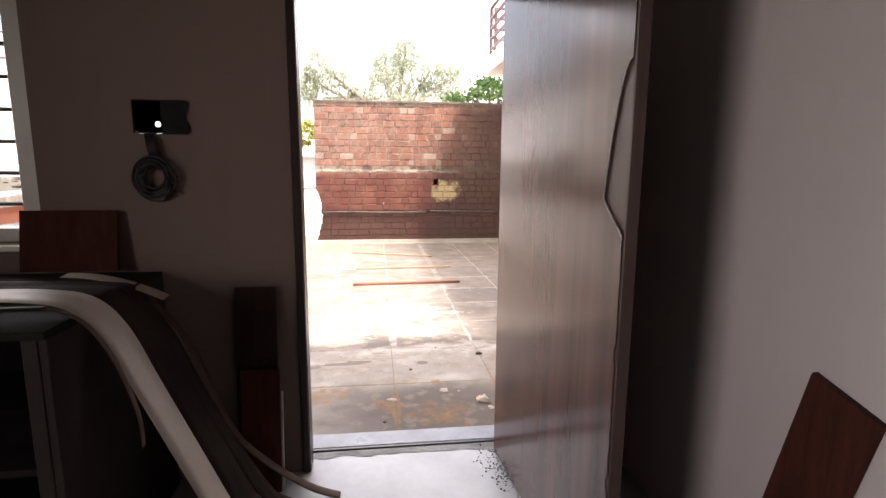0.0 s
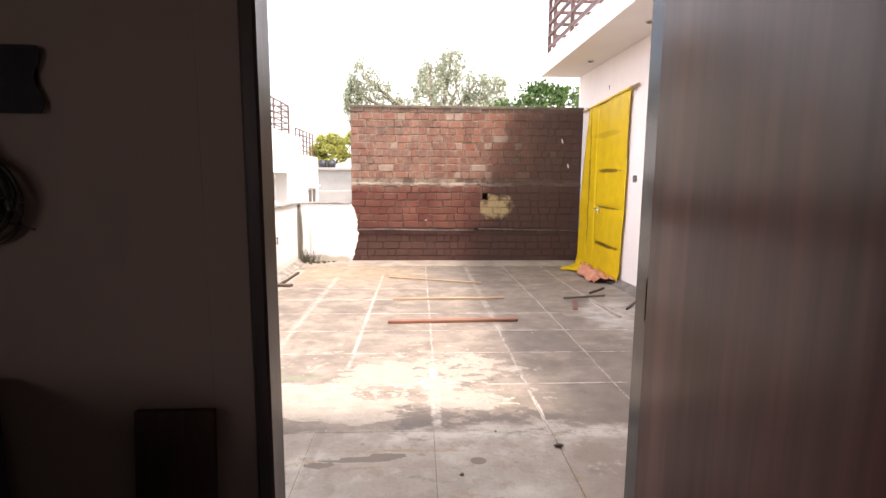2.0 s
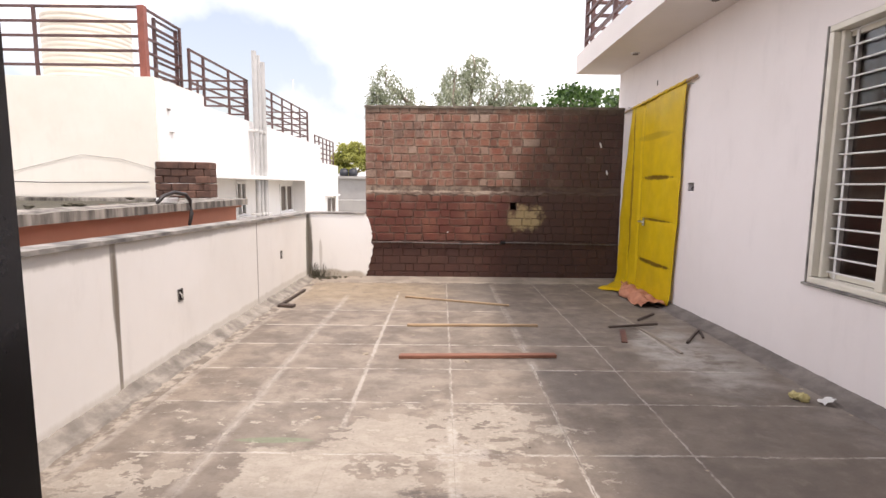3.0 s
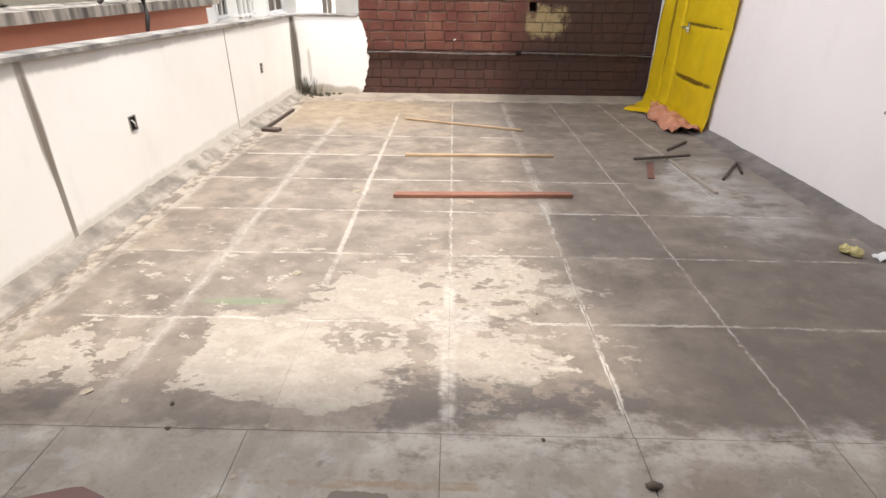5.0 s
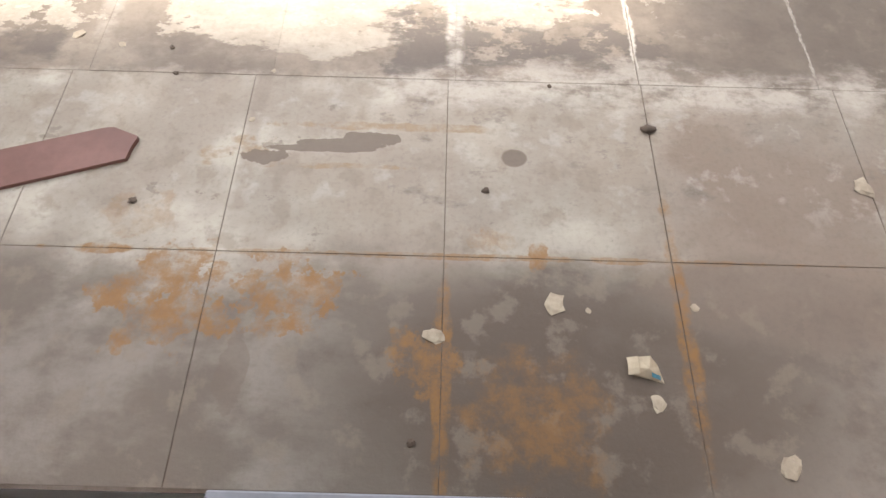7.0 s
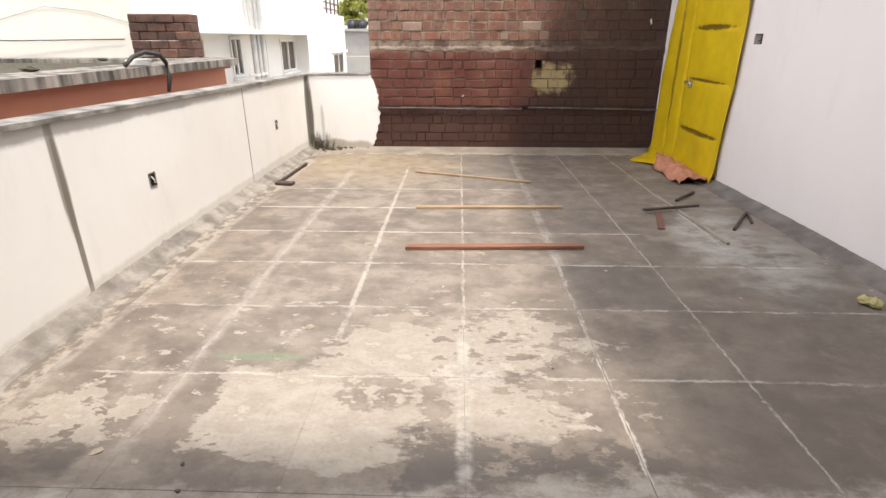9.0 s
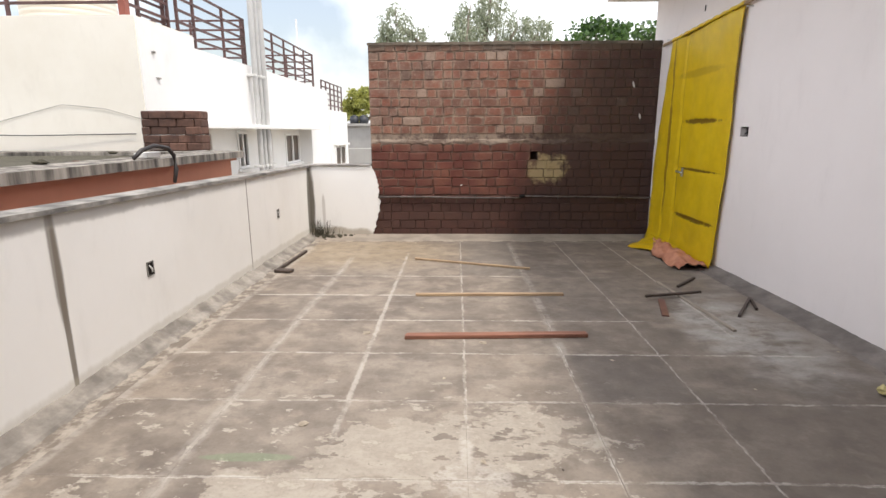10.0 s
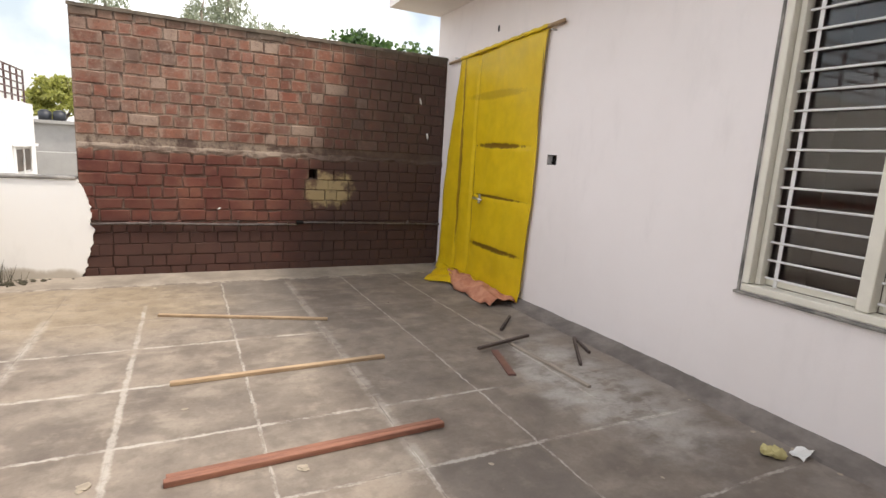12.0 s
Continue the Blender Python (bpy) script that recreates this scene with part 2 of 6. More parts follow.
    # rust
    rust = either(k.blob(x, y, -0.73, -0.17, 0.17, 0.13, curd, 2.2, 0.25), k.blob(x, y, -0.43, -0.14, 0.14, 0.09, curd, 2.8, 0.2), k.blob(x, y, -0.95, -0.035, 0.10, 0.016, curd, 1.2, 0.4),
                  k.blob(x, y, -0.06, -0.31, 0.08, 0.08, curd, 1.8, 0.4), k.blob(x, y, -0.008, -0.38, 0.024, 0.30, curd, 0.7, 0.4), k.blob(x, y, 0.625, -0.24, 0.024, 0.36, curd, 1.0, 0.6),
                  k.math("MULTIPLY", k.blob(x, y, 0.22, -0.46, 0.16, 0.14, curd, 1.6, 0.8), 0.75), k.math("MULTIPLY", k.blob(x, y, 0.0, -0.034, 1.0, 0.010, curd, 1.4, 0.5), 0.8),
                  k.blob(x, y, 0.25, -0.03, 0.03, 0.035, curd, 2.0, 0.3), k.math("MULTIPLY", k.blob(x, y, -0.88, 0.08, 0.12, 0.06, curd, 2.6, 0.4), 0.4), k.math("MULTIPLY", k.blob(x, y, 0.10, 0.02, 0.07, 0.03, curd, 2.4, 0.5), 0.5))
    c = k.mix(k.math("MULTIPLY", rust, k.math("MULTIPLY", k.ramp(k.noise(13, 7, 0.7), 0.34, 0.62), 0.85)), c, (0.22, 0.110, 0.030))
    streak = either(k.blob(x, y, -0.17, 0.405, 0.34, 0.014, curd, 1.6, 0.4), k.blob(x, y, -0.4, 0.255, 0.28, 0.010, curd, 1.8, 0.4), k.blob(x, y, -0.62, 0.31, 0.10, 0.04, curd, 2.6, 0.4))
    c = lay(c, both(streak, k.ramp(chipped, 0.40, 0.56)), 0.7, (0.24, 0.165, 0.095))
    # damp spots
    wet = either(k.blob(x, y, -0.40, 0.318, 0.19, 0.013, curd, 0.8, 0.06), k.blob(x, y, -0.32, 0.335, 0.15, 0.022, curd, 0.6, 0.06), k.blob(x, y, -0.24, 0.355, 0.09, 0.03, curd, 0.8, 0.06), k.blob(x, y, 0.196, 0.30, 0.04, 0.033, mid, 0.3, 0.2), k.blob(x, y, -0.56, 0.285, 0.09, 0.024, curd, 1.8, 0.08),
                 k.math("MULTIPLY", k.blob(x, y, -0.535, -0.37, 0.04, 0.10, curd, 0.8, 0.1), 0.55), k.math("MULTIPLY", k.blob(x, y, -0.745, -0.44, 0.04, 0.03, curd, 0.6, 0.2), 0.4))
    c = lay(c, wet, 0.88, (0.125, 0.096, 0.074))
    c = lay(c, k.ramp(fine, 0.46, 0.75), 0.25, (0.12, 0.10, 0.085))
    r = k.math("SUBTRACT", k.math("ADD", k.math("MULTIPLY", fine, 0.25), 0.60), k.math("MULTIPLY", wet, 0.05))
    return k.done(c, r, k.math("ADD", fine, k.math("MULTIPLY", k.math("MAXIMUM", plaster, grout), 1.4)), 0.4, 0.004, 0.0)


def joint_material():
    """Open dark joints near the door, filled pale further out."""
    k = Nodes("terrace_joint")
    x, y, z = k.axes()
    mid = k.noise(6, 6, 0.7)
    c = k.mix(k.ramp(k.math("ADD", y, k.math("MULTIPLY", mid, 0.2)), 0.60, 0.75), (0.075, 0.053, 0.038), (0.34, 0.30, 0.25))
    c = k.mix(k.math("MULTIPLY", k.ramp(mid, 0.42, 0.56), 0.85), c, (0.13, 0.105, 0.085))
    return k.done(c, 0.85, k.noise(60, 4, 0.6), 0.5, 0.004)


COURSE = 0.1135


def brick_material(name, joined=False):
    k = Nodes(name)
    x, y, z = k.axes()
    big, mid, fine = k.noise(1.1, 5, 0.6), k.noise(9, 6, 0.7), k.noise(70, 5, 0.7)
    if joined:
        rnd = k.t.nodes.new("ShaderNodeNewGeometry").outputs["Random Per Island"]
    else:
        rnd = k.random()
    soiled = k.ramp(k.math("ADD", x, k.math("MULTIPLY", big, 0.8)), 1.1, 0.2)
    c = k.mix(k.ramp(rnd, 0.05, 0.55), (0.15, 0.050, 0.031), (0.255, 0.102, 0.062))
    c = k.mix(k.ramp(rnd, 0.62, 0.70), c, (0.22, 0.068, 0.040))
    c = k.mix(k.math("MULTIPLY", k.ramp(rnd, 0.88, 0.94), k.ramp(z, 0.9, 1.4)), c, (0.36, 0.26, 0.20))
    c = k.mix(k.math("MULTIPLY", k.ramp(rnd, 0.965, 0.975), 0.8), c, (0.10, 0.062, 0.05))
    dust = k.math("MULTIPLY", k.ramp(z, 0.9, 1.7), k.ramp(mid, 0.35, 0.65))
    c = k.mix(k.math("MULTIPLY", k.math("MULTIPLY", dust, soiled), 0.5), c, (0.29, 0.20, 0.15))
    # mortar left smeared round the edges of each face
    course = k.math("FRACT", k.math("DIVIDE", k.math("ADD", z, 0.055 + COURSE * 4), COURSE))
    edge = k.math("ABSOLUTE", k.math("SUBTRACT", course, 0.5))
    face = k.t.nodes.new("ShaderNodeTexCoord").outputs["UV" if joined else "Generated"]
    sep = k.t.nodes.new("ShaderNodeSeparateXYZ")
    k.t.links.new(face, sep.inputs[0])
    du = k.math("ABSOLUTE", k.math("SUBTRACT", sep.outputs["X"], 0.5))
    edge = k.math("MAXIMUM", k.math("ADD", k.math("MULTIPLY", du, 0.75), 0.125), edge)
    edge = k.ramp(k.math("ADD", edge, k.math("MULTIPLY", k.math("SUBTRACT", k.noise(14, 6, 0.7), 0.5), 0.40)), 0.34, 0.43)
    c = k.mix(k.math("MULTIPLY", k.math("MULTIPLY", edge, k.ramp(z, 0.2, 1.4)), 0.5), c, (0.34, 0.255, 0.195))
    smear = k.ramp(k.noise(2.3, 9, 0.74, k.stretch((1, 1, 1.7), None, (4.4, 0, 1.3))), 0.5, 0.62)
    c = k.mix(k.math("MULTIPLY", k.math("MULTIPLY", smear, k.ramp(z, 0.8, 1.4)), 0.3), c, (0.26, 0.205, 0.165))
    c = k.mix(k.math("MULTIPLY", k.ramp(fine, 0.45, 0.75), 0.5), c, (0.12, 0.07, 0.05))
    c = k.mix(k.math("MULTIPLY", k.ramp(k.noise(3.0, 6, 0.7), 0.42, 0.66), 0.55), c, (0.13, 0.068, 0.048))
    c = k.mix(k.math("MULTIPLY", k.ramp(k.noise(16, 6, 0.75), 0.55, 0.7), 0.45), c, (0.36, 0.27, 0.21))
    pits = k.noise(26, 8, 0.8, k.stretch((1, 1, 1.3), None, (0.6, 0, 2.2)))
    c = k.mix(k.math("MULTIPLY", k.ramp(pits, 0.54, 0.62), 0.55), c, (0.085, 0.042, 0.03))
    c = k.mix(k.math("MULTIPLY", k.math("MULTIPLY", k.ramp(pits, 0.44, 0.36), k.ramp(z, 1.0, 1.5)), 0.5), c, (0.40, 0.31, 0.25))
    # black growth and the roof edge's slanting shade by the house, both in the colour
    lean = k.math("ADD", k.math("SUBTRACT", x, k.math("MULTIPLY", z, 0.42)), k.math("MULTIPLY", big, 1.2))
    algae_shade = k.math("MULTIPLY", k.ramp(lean, 0.60, 1.70), k.ramp(mid, 0.12, 0.45))
    # darker and redder below the band, darker again below the conduit
    low = k.math("MULTIPLY", k.ramp(z, 0.60, 0.42), k.ramp(mid, 0.1, 0.45))
    c = k.mix(k.math("MULTIPLY", k.ramp(z, 1.25, 1.1), k.math("ADD", k.math("MULTIPLY", k.ramp(k.noise(4, 6, 0.7), 0.35, 0.65), 0.5), 0.46)), c, (0.095, 0.024, 0.016))
    c = k.mix(k.math("MULTIPLY", k.math("MAXIMUM", algae_shade, k.math("MULTIPLY", low, 0.8)), 0.88), c, (0.043, 0.024, 0.019))
    lime = k.math("MULTIPLY", k.blob(x, z, 1.15, 0.86, 0.22, 0.17, k.noise(7, 6, 0.7), 1.5, 0.7), 0.85)
    c = k.mix(k.math("MULTIPLY", lime, 0.8), c, (0.42, 0.33, 0.17))
    moss = k.math("MULTIPLY", k.ramp(z, 2.28, 2.43), 0.75)
    c = k.mix(moss, c, (0.10, 0.085, 0.06))
    return k.done(c, 0.88, k.math("ADD", fine, mid), 0.6, 0.006)


def old_mortar(name, light, dark):
    k = Nodes(name)
    x, y, z = k.axes()
    big, mid, fine = k.noise(1.1, 5, 0.6), k.noise(9, 6, 0.7), k.noise(70, 5, 0.7)
    c = k.mix(k.ramp(k.noise(6, 8, 0.75), 0.44, 0.6), light, dark)
    # mortar takes the same slanting roof shade and black growth into its colour
    lean = k.math("ADD", k.math("SUBTRACT", x, k.math("MULTIPLY", z, 0.42)), k.math("MULTIPLY", big, 1.2))
    algae_shade = k.math("MULTIPLY", k.ramp(lean, 0.65, 1.75), k.ramp(mid, 0.05, 0.4))
    low = k.math("MULTIPLY", k.ramp(z, 0.60, 0.42), k.ramp(mid, 0.1, 0.45))
    c = k.mix(k.math("MULTIPLY", k.ramp(z, 1.25, 1.1), 0.7), c, (0.105, 0.055, 0.042))
    c = k.mix(k.math("MULTIPLY", k.math("MAXIMUM", algae_shade, k.math("MULTIPLY", low, 0.8)), 0.9), c, (0.05, 0.028, 0.021))
    return k.done(c, 0.9, k.math("ADD", fine, mid), 0.8, 0.008)


def plaster_material(name, light, dark, stains=()):
    k = Nodes(name)
    x, y, z = k.axes()
    big, mid, fine = k.noise(0.7, 5, 0.6), k.noise(5, 6, 0.65, k.stretch((1, 1, 0.35))), k.noise(120, 3, 0.6)
    c = k.mix(k.ramp(big, 0.35, 0.75), light, dark)
    c = k.mix(k.math("MULTIPLY", k.ramp(mid, 0.5, 0.8), 0.3), c, tuple(v * 0.82 for v in dark))
    for axis, cu, cv, ru, rv, colour, amount, wob in stains:
        u = (x, y)[axis]
        c = k.mix(k.math("MULTIPLY", k.blob(u, z, cu, cv, ru, rv, mid, wob, 0.5), amount), c, colour)
    return k.done(c, 0.75, k.math("ADD", fine, mid), 0.12, 0.004)


WHITE, CREAM = (0.80, 0.775, 0.74), (0.74, 0.715, 0.68)
GRIME = (0.24, 0.20, 0.15)
m_tile = terrace_material()
m_joint = joint_material()
m_brick = brick_material("old_brick")
m_brick_far = brick_material("old_brick_joined", True)
m_mortar = old_mortar("mortar", (0.30, 0.23, 0.175), (0.09, 0.056, 0.043))
m_coping = surface("mossy_coping", (0.165, 0.135, 0.10), (0.075, 0.06, 0.045), 8.0, 0.9, 0.7, 30)
m_band = old_mortar("concrete_band", (0.29, 0.23, 0.18), (0.14, 0.10, 0.075))
m_stub = surface("dark_old_brick", (0.17, 0.088, 0.062), (0.075, 0.04, 0.03), 7.0, 0.9, 0.7, 40, (1, 1, 1), 0.0, 0.6)
m_haunch = surface("cement_haunch", (0.34, 0.31, 0.27), (0.14, 0.125, 0.11), 5.0, 0.85, 0.8, 30)
m_haunch_grey = surface("grey_cement_haunch", (0.215, 0.19, 0.17), (0.115, 0.10, 0.09), 4.0, 0.85, 0.6, 30)
m_kerb = surface("dusty_kerb", (0.32, 0.275, 0.225), (0.19, 0.16, 0.13), 2.5, 0.9, 0.5, 30)
m_wall = plaster_material("white_paint_house", (0.80, 0.75, 0.735), (0.75, 0.70, 0.68))
m_parapet = plaster_material("white_paint_parapet", (0.80, 0.79, 0.765), (0.74, 0.725, 0.69), (
    (1, 1.862, 0.72, 0.034, 0.36, (0.15, 0.125, 0.10), 0.8, 0.35), (1, 1.868, 0.40, 0.020, 0.62, (0.17, 0.145, 0.115), 0.9, 0.12), (1, 4.27, 0.5, 0.012, 0.62, (0.17, 0.145, 0.115), 0.85, 0.10),
    (1, 6.36, 0.35, 0.10, 0.75, (0.10, 0.085, 0.06), 0.9, 0.5), (1, 3.4, 0.93, 3.4, 0.05, (0.34, 0.32, 0.28), 0.5, 0.7),
    (1, 3.6, 0.04, 3.2, 0.07, (0.42, 0.385, 0.30), 0.4, 0.6)))
m_parapet_end = plaster_material("white_paint_parapet_end", (0.80, 0.79, 0.765), (0.74, 0.725, 0.69), (
    (0, -1.99, 0.35, 0.05, 0.7, (0.09, 0.075, 0.05), 0.9, 0.6), (0, -1.65, -0.02, 0.6, 0.09, (0.30, 0.24, 0.16), 0.7, 0.6), (0, -1.82, 0.3, 0.02, 0.2, GRIME, 0.4, 0.8)))
m_cap = surface("weathered_cap", (0.33, 0.31, 0.28), (0.09, 0.085, 0.08), 6.0, 0.85, 0.6, 30)
m_stain_cap = surface("black_streaked_cap", (0.36, 0.33, 0.285), (0.035, 0.03, 0.026), 7.0, 0.9, 0.6, 26, (1, 1, 0.12))
m_soffit = surface("soffit_paint", (0.80, 0.76, 0.73), (0.75, 0.71, 0.68), 1.0, 0.8, 0.05)
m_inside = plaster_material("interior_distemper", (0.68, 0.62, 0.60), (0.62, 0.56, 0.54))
# white front wall: its indoor shade is put into this dark brown colour
m_inside_shade = plaster_material("interior_distemper_shade", (0.20, 0.138, 0.11), (0.165, 0.115, 0.092))
m_marble = surface("grey_white_marble", (0.54, 0.56, 0.57), (0.42, 0.44, 0.45), 2.5, 0.32, 0.04, 25)
m_grit = surface("cement_dust", (0.36, 0.36, 0.34), (0.2, 0.2, 0.19), 8.0, 0.85, 0.5, 40)
m_granite = surface("polished_dark_granite", (0.022, 0.021, 0.024), (0.012, 0.011, 0.012), 20.0, 0.14, 0.02, 200)
m_threshold = surface("blue_grey_stone", (0.27, 0.29, 0.33), (0.19, 0.20, 0.23), 6.0, 0.3, 0.05, 80)
m_frame_wood = surface("dark_frame_wood", (0.045, 0.026, 0.022), (0.02, 0.012, 0.011), 4.0, 0.35, 0.12, 60, (4, 4, 0.4))
m_leaf_film = surface("brown_film_on_wood", (0.118, 0.056, 0.049), (0.05, 0.026, 0.024), 2.0, 0.17, 0.10, 5, (5, 5, 0.2), 0.0, 0.0, Specular_IOR_Level=0.33)
m_leaf_wood = surface("bare_door_wood", (0.095, 0.056, 0.046), (0.055, 0.032, 0.027), 3.0, 0.45, 0.15, 20, (8, 8, 0.35))
m_film_edge = surface("torn_film_edge", (0.5, 0.46, 0.43), (0.36, 0.32, 0.3), 20.0, 0.4, 0.1)
m_ply = surface("red_brown_ply", (0.105, 0.032, 0.022), (0.06, 0.02, 0.014), 5.0, 0.8, 0.12, 40, (5, 5, 0.6), 0.0, 0.3, Specular_IOR_Level=0.12)
m_dark_ply = surface("dark_ply", (0.05, 0.024, 0.02), (0.028, 0.015, 0.012), 5.0, 0.55, 0.12, 40, (5, 5, 0.6), Specular_IOR_Level=0.12)
m_carcass = surface("dark_cabinet", (0.026, 0.019, 0.018), (0.014, 0.011, 0.01), 4.0, 0.75, 0.08, Specular_IOR_Level=0.12)
m_side = surface("cabinet_side", (0.045, 0.034, 0.03), (0.03, 0.023, 0.02), 3.0, 0.55, 0.08, Specular_IOR_Level=0.12)
m_strip_pale = surface("pale_laminate_strip", (0.50, 0.44, 0.37), (0.42, 0.37, 0.31), 4.0, 0.45, 0.04)
m_strip_brown = surface("brown_laminate_strip", (0.11, 0.07, 0.05), (0.065, 0.042, 0.032), 4.0, 0.6, 0.05, Specular_IOR_Level=0.12)
m_strip_dark = surface("dark_laminate_strip", (0.03, 0.019, 0.016), (0.017, 0.011, 0.009), 4.0, 0.9, 0.05, Specular_IOR_Level=0.12)
m_black = surface("black_metal_box", (0.016, 0.014, 0.014), (0.008, 0.007, 0.007), 20.0, 0.6, 0.2, Specular_IOR_Level=0.1)
m_wire = surface("black_wire", (0.028, 0.022, 0.02), (0.015, 0.012, 0.011), 30.0, 0.5, 0.1)
m_stick_red = surface("red_brown_batten", (0.33, 0.145, 0.09), (0.20, 0.085, 0.055), 6.0, 0.65, 0.3, 50, (0.6, 6, 6), 0.0, 0.3)
m_stick_dusty = surface("dusty_batten", (0.36, 0.31, 0.26), (0.25, 0.21, 0.17), 6.0, 0.85, 0.3, 50, (6, 0.6, 6), 0.0, 0.3)
m_stick_pale = surface("pale_batten", (0.55, 0.40, 0.24), (0.34, 0.23, 0.14), 6.0, 0.7, 0.3, 50, (0.6, 6, 6), 0.0, 0.3)
m_stick_dark = surface("dark_batten", (0.10, 0.07, 0.055), (0.05, 0.036, 0.03), 6.0, 0.7, 0.3, 50, (1, 6, 6), 0.0, 0.3)
m_plank = surface("maroon_plank", (0.17, 0.078, 0.065), (0.12, 0.055, 0.046), 5.0, 0.5, 0.1, 40)
m_rust_steel = surface("brown_paint_rail", (0.115, 0.055, 0.05), (0.07, 0.034, 0.03), 6.0, 0.5, 0.1)
m_red_steel = surface("red_brown_post", (0.30, 0.085, 0.055), (0.2, 0.06, 0.04), 6.0, 0.5, 0.1)
m_orange = plaster_material("terracotta_paint", (0.46, 0.19, 0.115), (0.38, 0.155, 0.095))
m_neighbour = plaster_material("neighbour_white", (0.82, 0.82, 0.81), (0.77, 0.765, 0.75))
m_neighbour_cream = plaster_material("neighbour_cream", (0.80, 0.77, 0.69), (0.73, 0.69, 0.60))
m_pipe = surface("grey_white_pipe", (0.50, 0.50, 0.49), (0.42, 0.42, 0.41), 4.0, 0.45, 0.05)
# near-black for unseen room surfaces, so that little light bounces back
m_room_dark = plaster_material("room_dark_paint", (0.075, 0.062, 0.056), (0.06, 0.05, 0.045))
m_pvc = surface("white_pvc_pipe", (0.74, 0.74, 0.72), (0.62, 0.62, 0.6), 4.0, 0.4, 0.05)
m_tank = surface("cream_tank_plastic", (0.72, 0.67, 0.57), (0.66, 0.61, 0.52), 3.0, 0.45, 0.05)
m_tank_black = surface("black_tank_plastic", (0.03, 0.035, 0.045), (0.02, 0.022, 0.028), 3.0, 0.5, 0.05)
m_grey_block = plaster_material("bare_grey_plaster", (0.36, 0.35, 0.33), (0.27, 0.26, 0.25))
m_alu = surface("cream_aluminium", (0.72, 0.69, 0.60), (0.66, 0.63, 0.54), 6.0, 0.38, 0.03)
m_grille = surface("grey_white_grille", (0.76, 0.75, 0.74), (0.66, 0.65, 0.64), 6.0, 0.4, 0.04)
m_conduit = surface("dark_conduit", (0.12, 0.095, 0.085), (0.05, 0.038, 0.033), 12.0, 0.2, 0.05)
m_brown_panel = surface("brown_window_panel", (0.11, 0.08, 0.06), (0.075, 0.055, 0.042), 4.0, 0.4, 0.05)
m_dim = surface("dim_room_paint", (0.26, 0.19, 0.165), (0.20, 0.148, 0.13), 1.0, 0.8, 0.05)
m_peach = surface("peach_cloth", (0.56, 0.27, 0.165), (0.40, 0.16, 0.095), 9.0, 0.75, 0.3, 60)
m_card = surface("cream_card", (0.50, 0.43, 0.32), (0.30, 0.25, 0.18), 14.0, 0.7, 0.2)
m_print = surface("blue_print", (0.05, 0.22, 0.30), (0.03, 0.10, 0.14), 30.0, 0.5, 0.05)
m_chip = surface("plaster_chip", (0.46, 0.40, 0.31), (0.28, 0.235, 0.18), 14.0, 0.85, 0.5, 60, (1, 1, 1), 0.0, 0.2)
m_stone = surface("dark_stone", (0.11, 0.08, 0.06), (0.06, 0.045, 0.035), 14.0, 0.85, 0.6)
m_sponge = surface("yellowish_foam", (0.52, 0.46, 0.22), (0.40, 0.35, 0.16), 14.0, 0.9, 0.8, 40)
m_steel = surface("satin_steel", (0.62, 0.62, 0.61), (0.5, 0.5, 0.5), 10.0, 0.3, 0.03, 60, (1, 1, 1), 0.9)
m_bark = surface("pale_bark", (0.30, 0.26, 0.21), (0.16, 0.13, 0.10), 3.0, 0.9, 0.6, 20, (1, 1, 0.3))
m_soil = surface("dirt_and_weeds", (0.085, 0.075, 0.05), (0.035, 0.032, 0.02), 12.0, 0.95, 0.8)
m_ground = surface("dusty_ground", (0.30, 0.26, 0.20), (0.20, 0.175, 0.13), 0.15, 0.95, 0.3, 3.0)


def leaf_material(name, a, b):
    k = Nodes(name)
    rnd = k.t.nodes.new("ShaderNodeNewGeometry").outputs["Random Per Island"]
    c = k.mix(rnd, a, b)
    mat = k.done(c, 0.45)
    glow = k.t.nodes.new("ShaderNodeBsdfTranslucent")
    k.t.links.new(c, glow.inputs["Color"])
    mixer = k.t.nodes.new("ShaderNodeMixShader")
    mixer.inputs[0].default_value = 0.45
    k.t.links.new(k.b.outputs[0], mixer.inputs[1])
    k.t.links.new(glow.outputs[0], mixer.inputs[2])
    k.t.links.new(mixer.outputs[0], k.t.nodes["Material Output"].inputs["Surface"])
    return mat


m_leaf_grey = leaf_material("grey_green_leaf", (0.46, 0.49, 0.38), (0.22, 0.26, 0.16))
m_leaf_green = leaf_material("fresh_green_leaf", (0.11, 0.20, 0.05), (0.03, 0.07, 0.022))
m_leaf_yellow = leaf_material("yellow_green_leaf", (0.5, 0.5, 0.14), (0.27, 0.29, 0.08))


def glass_material():
    k = Nodes("window_glass")
    return k.done((0.95, 0.93, 0.92), 0.02, None, Transmission_Weight=1.0, IOR=1.5)


m_glass = glass_material()


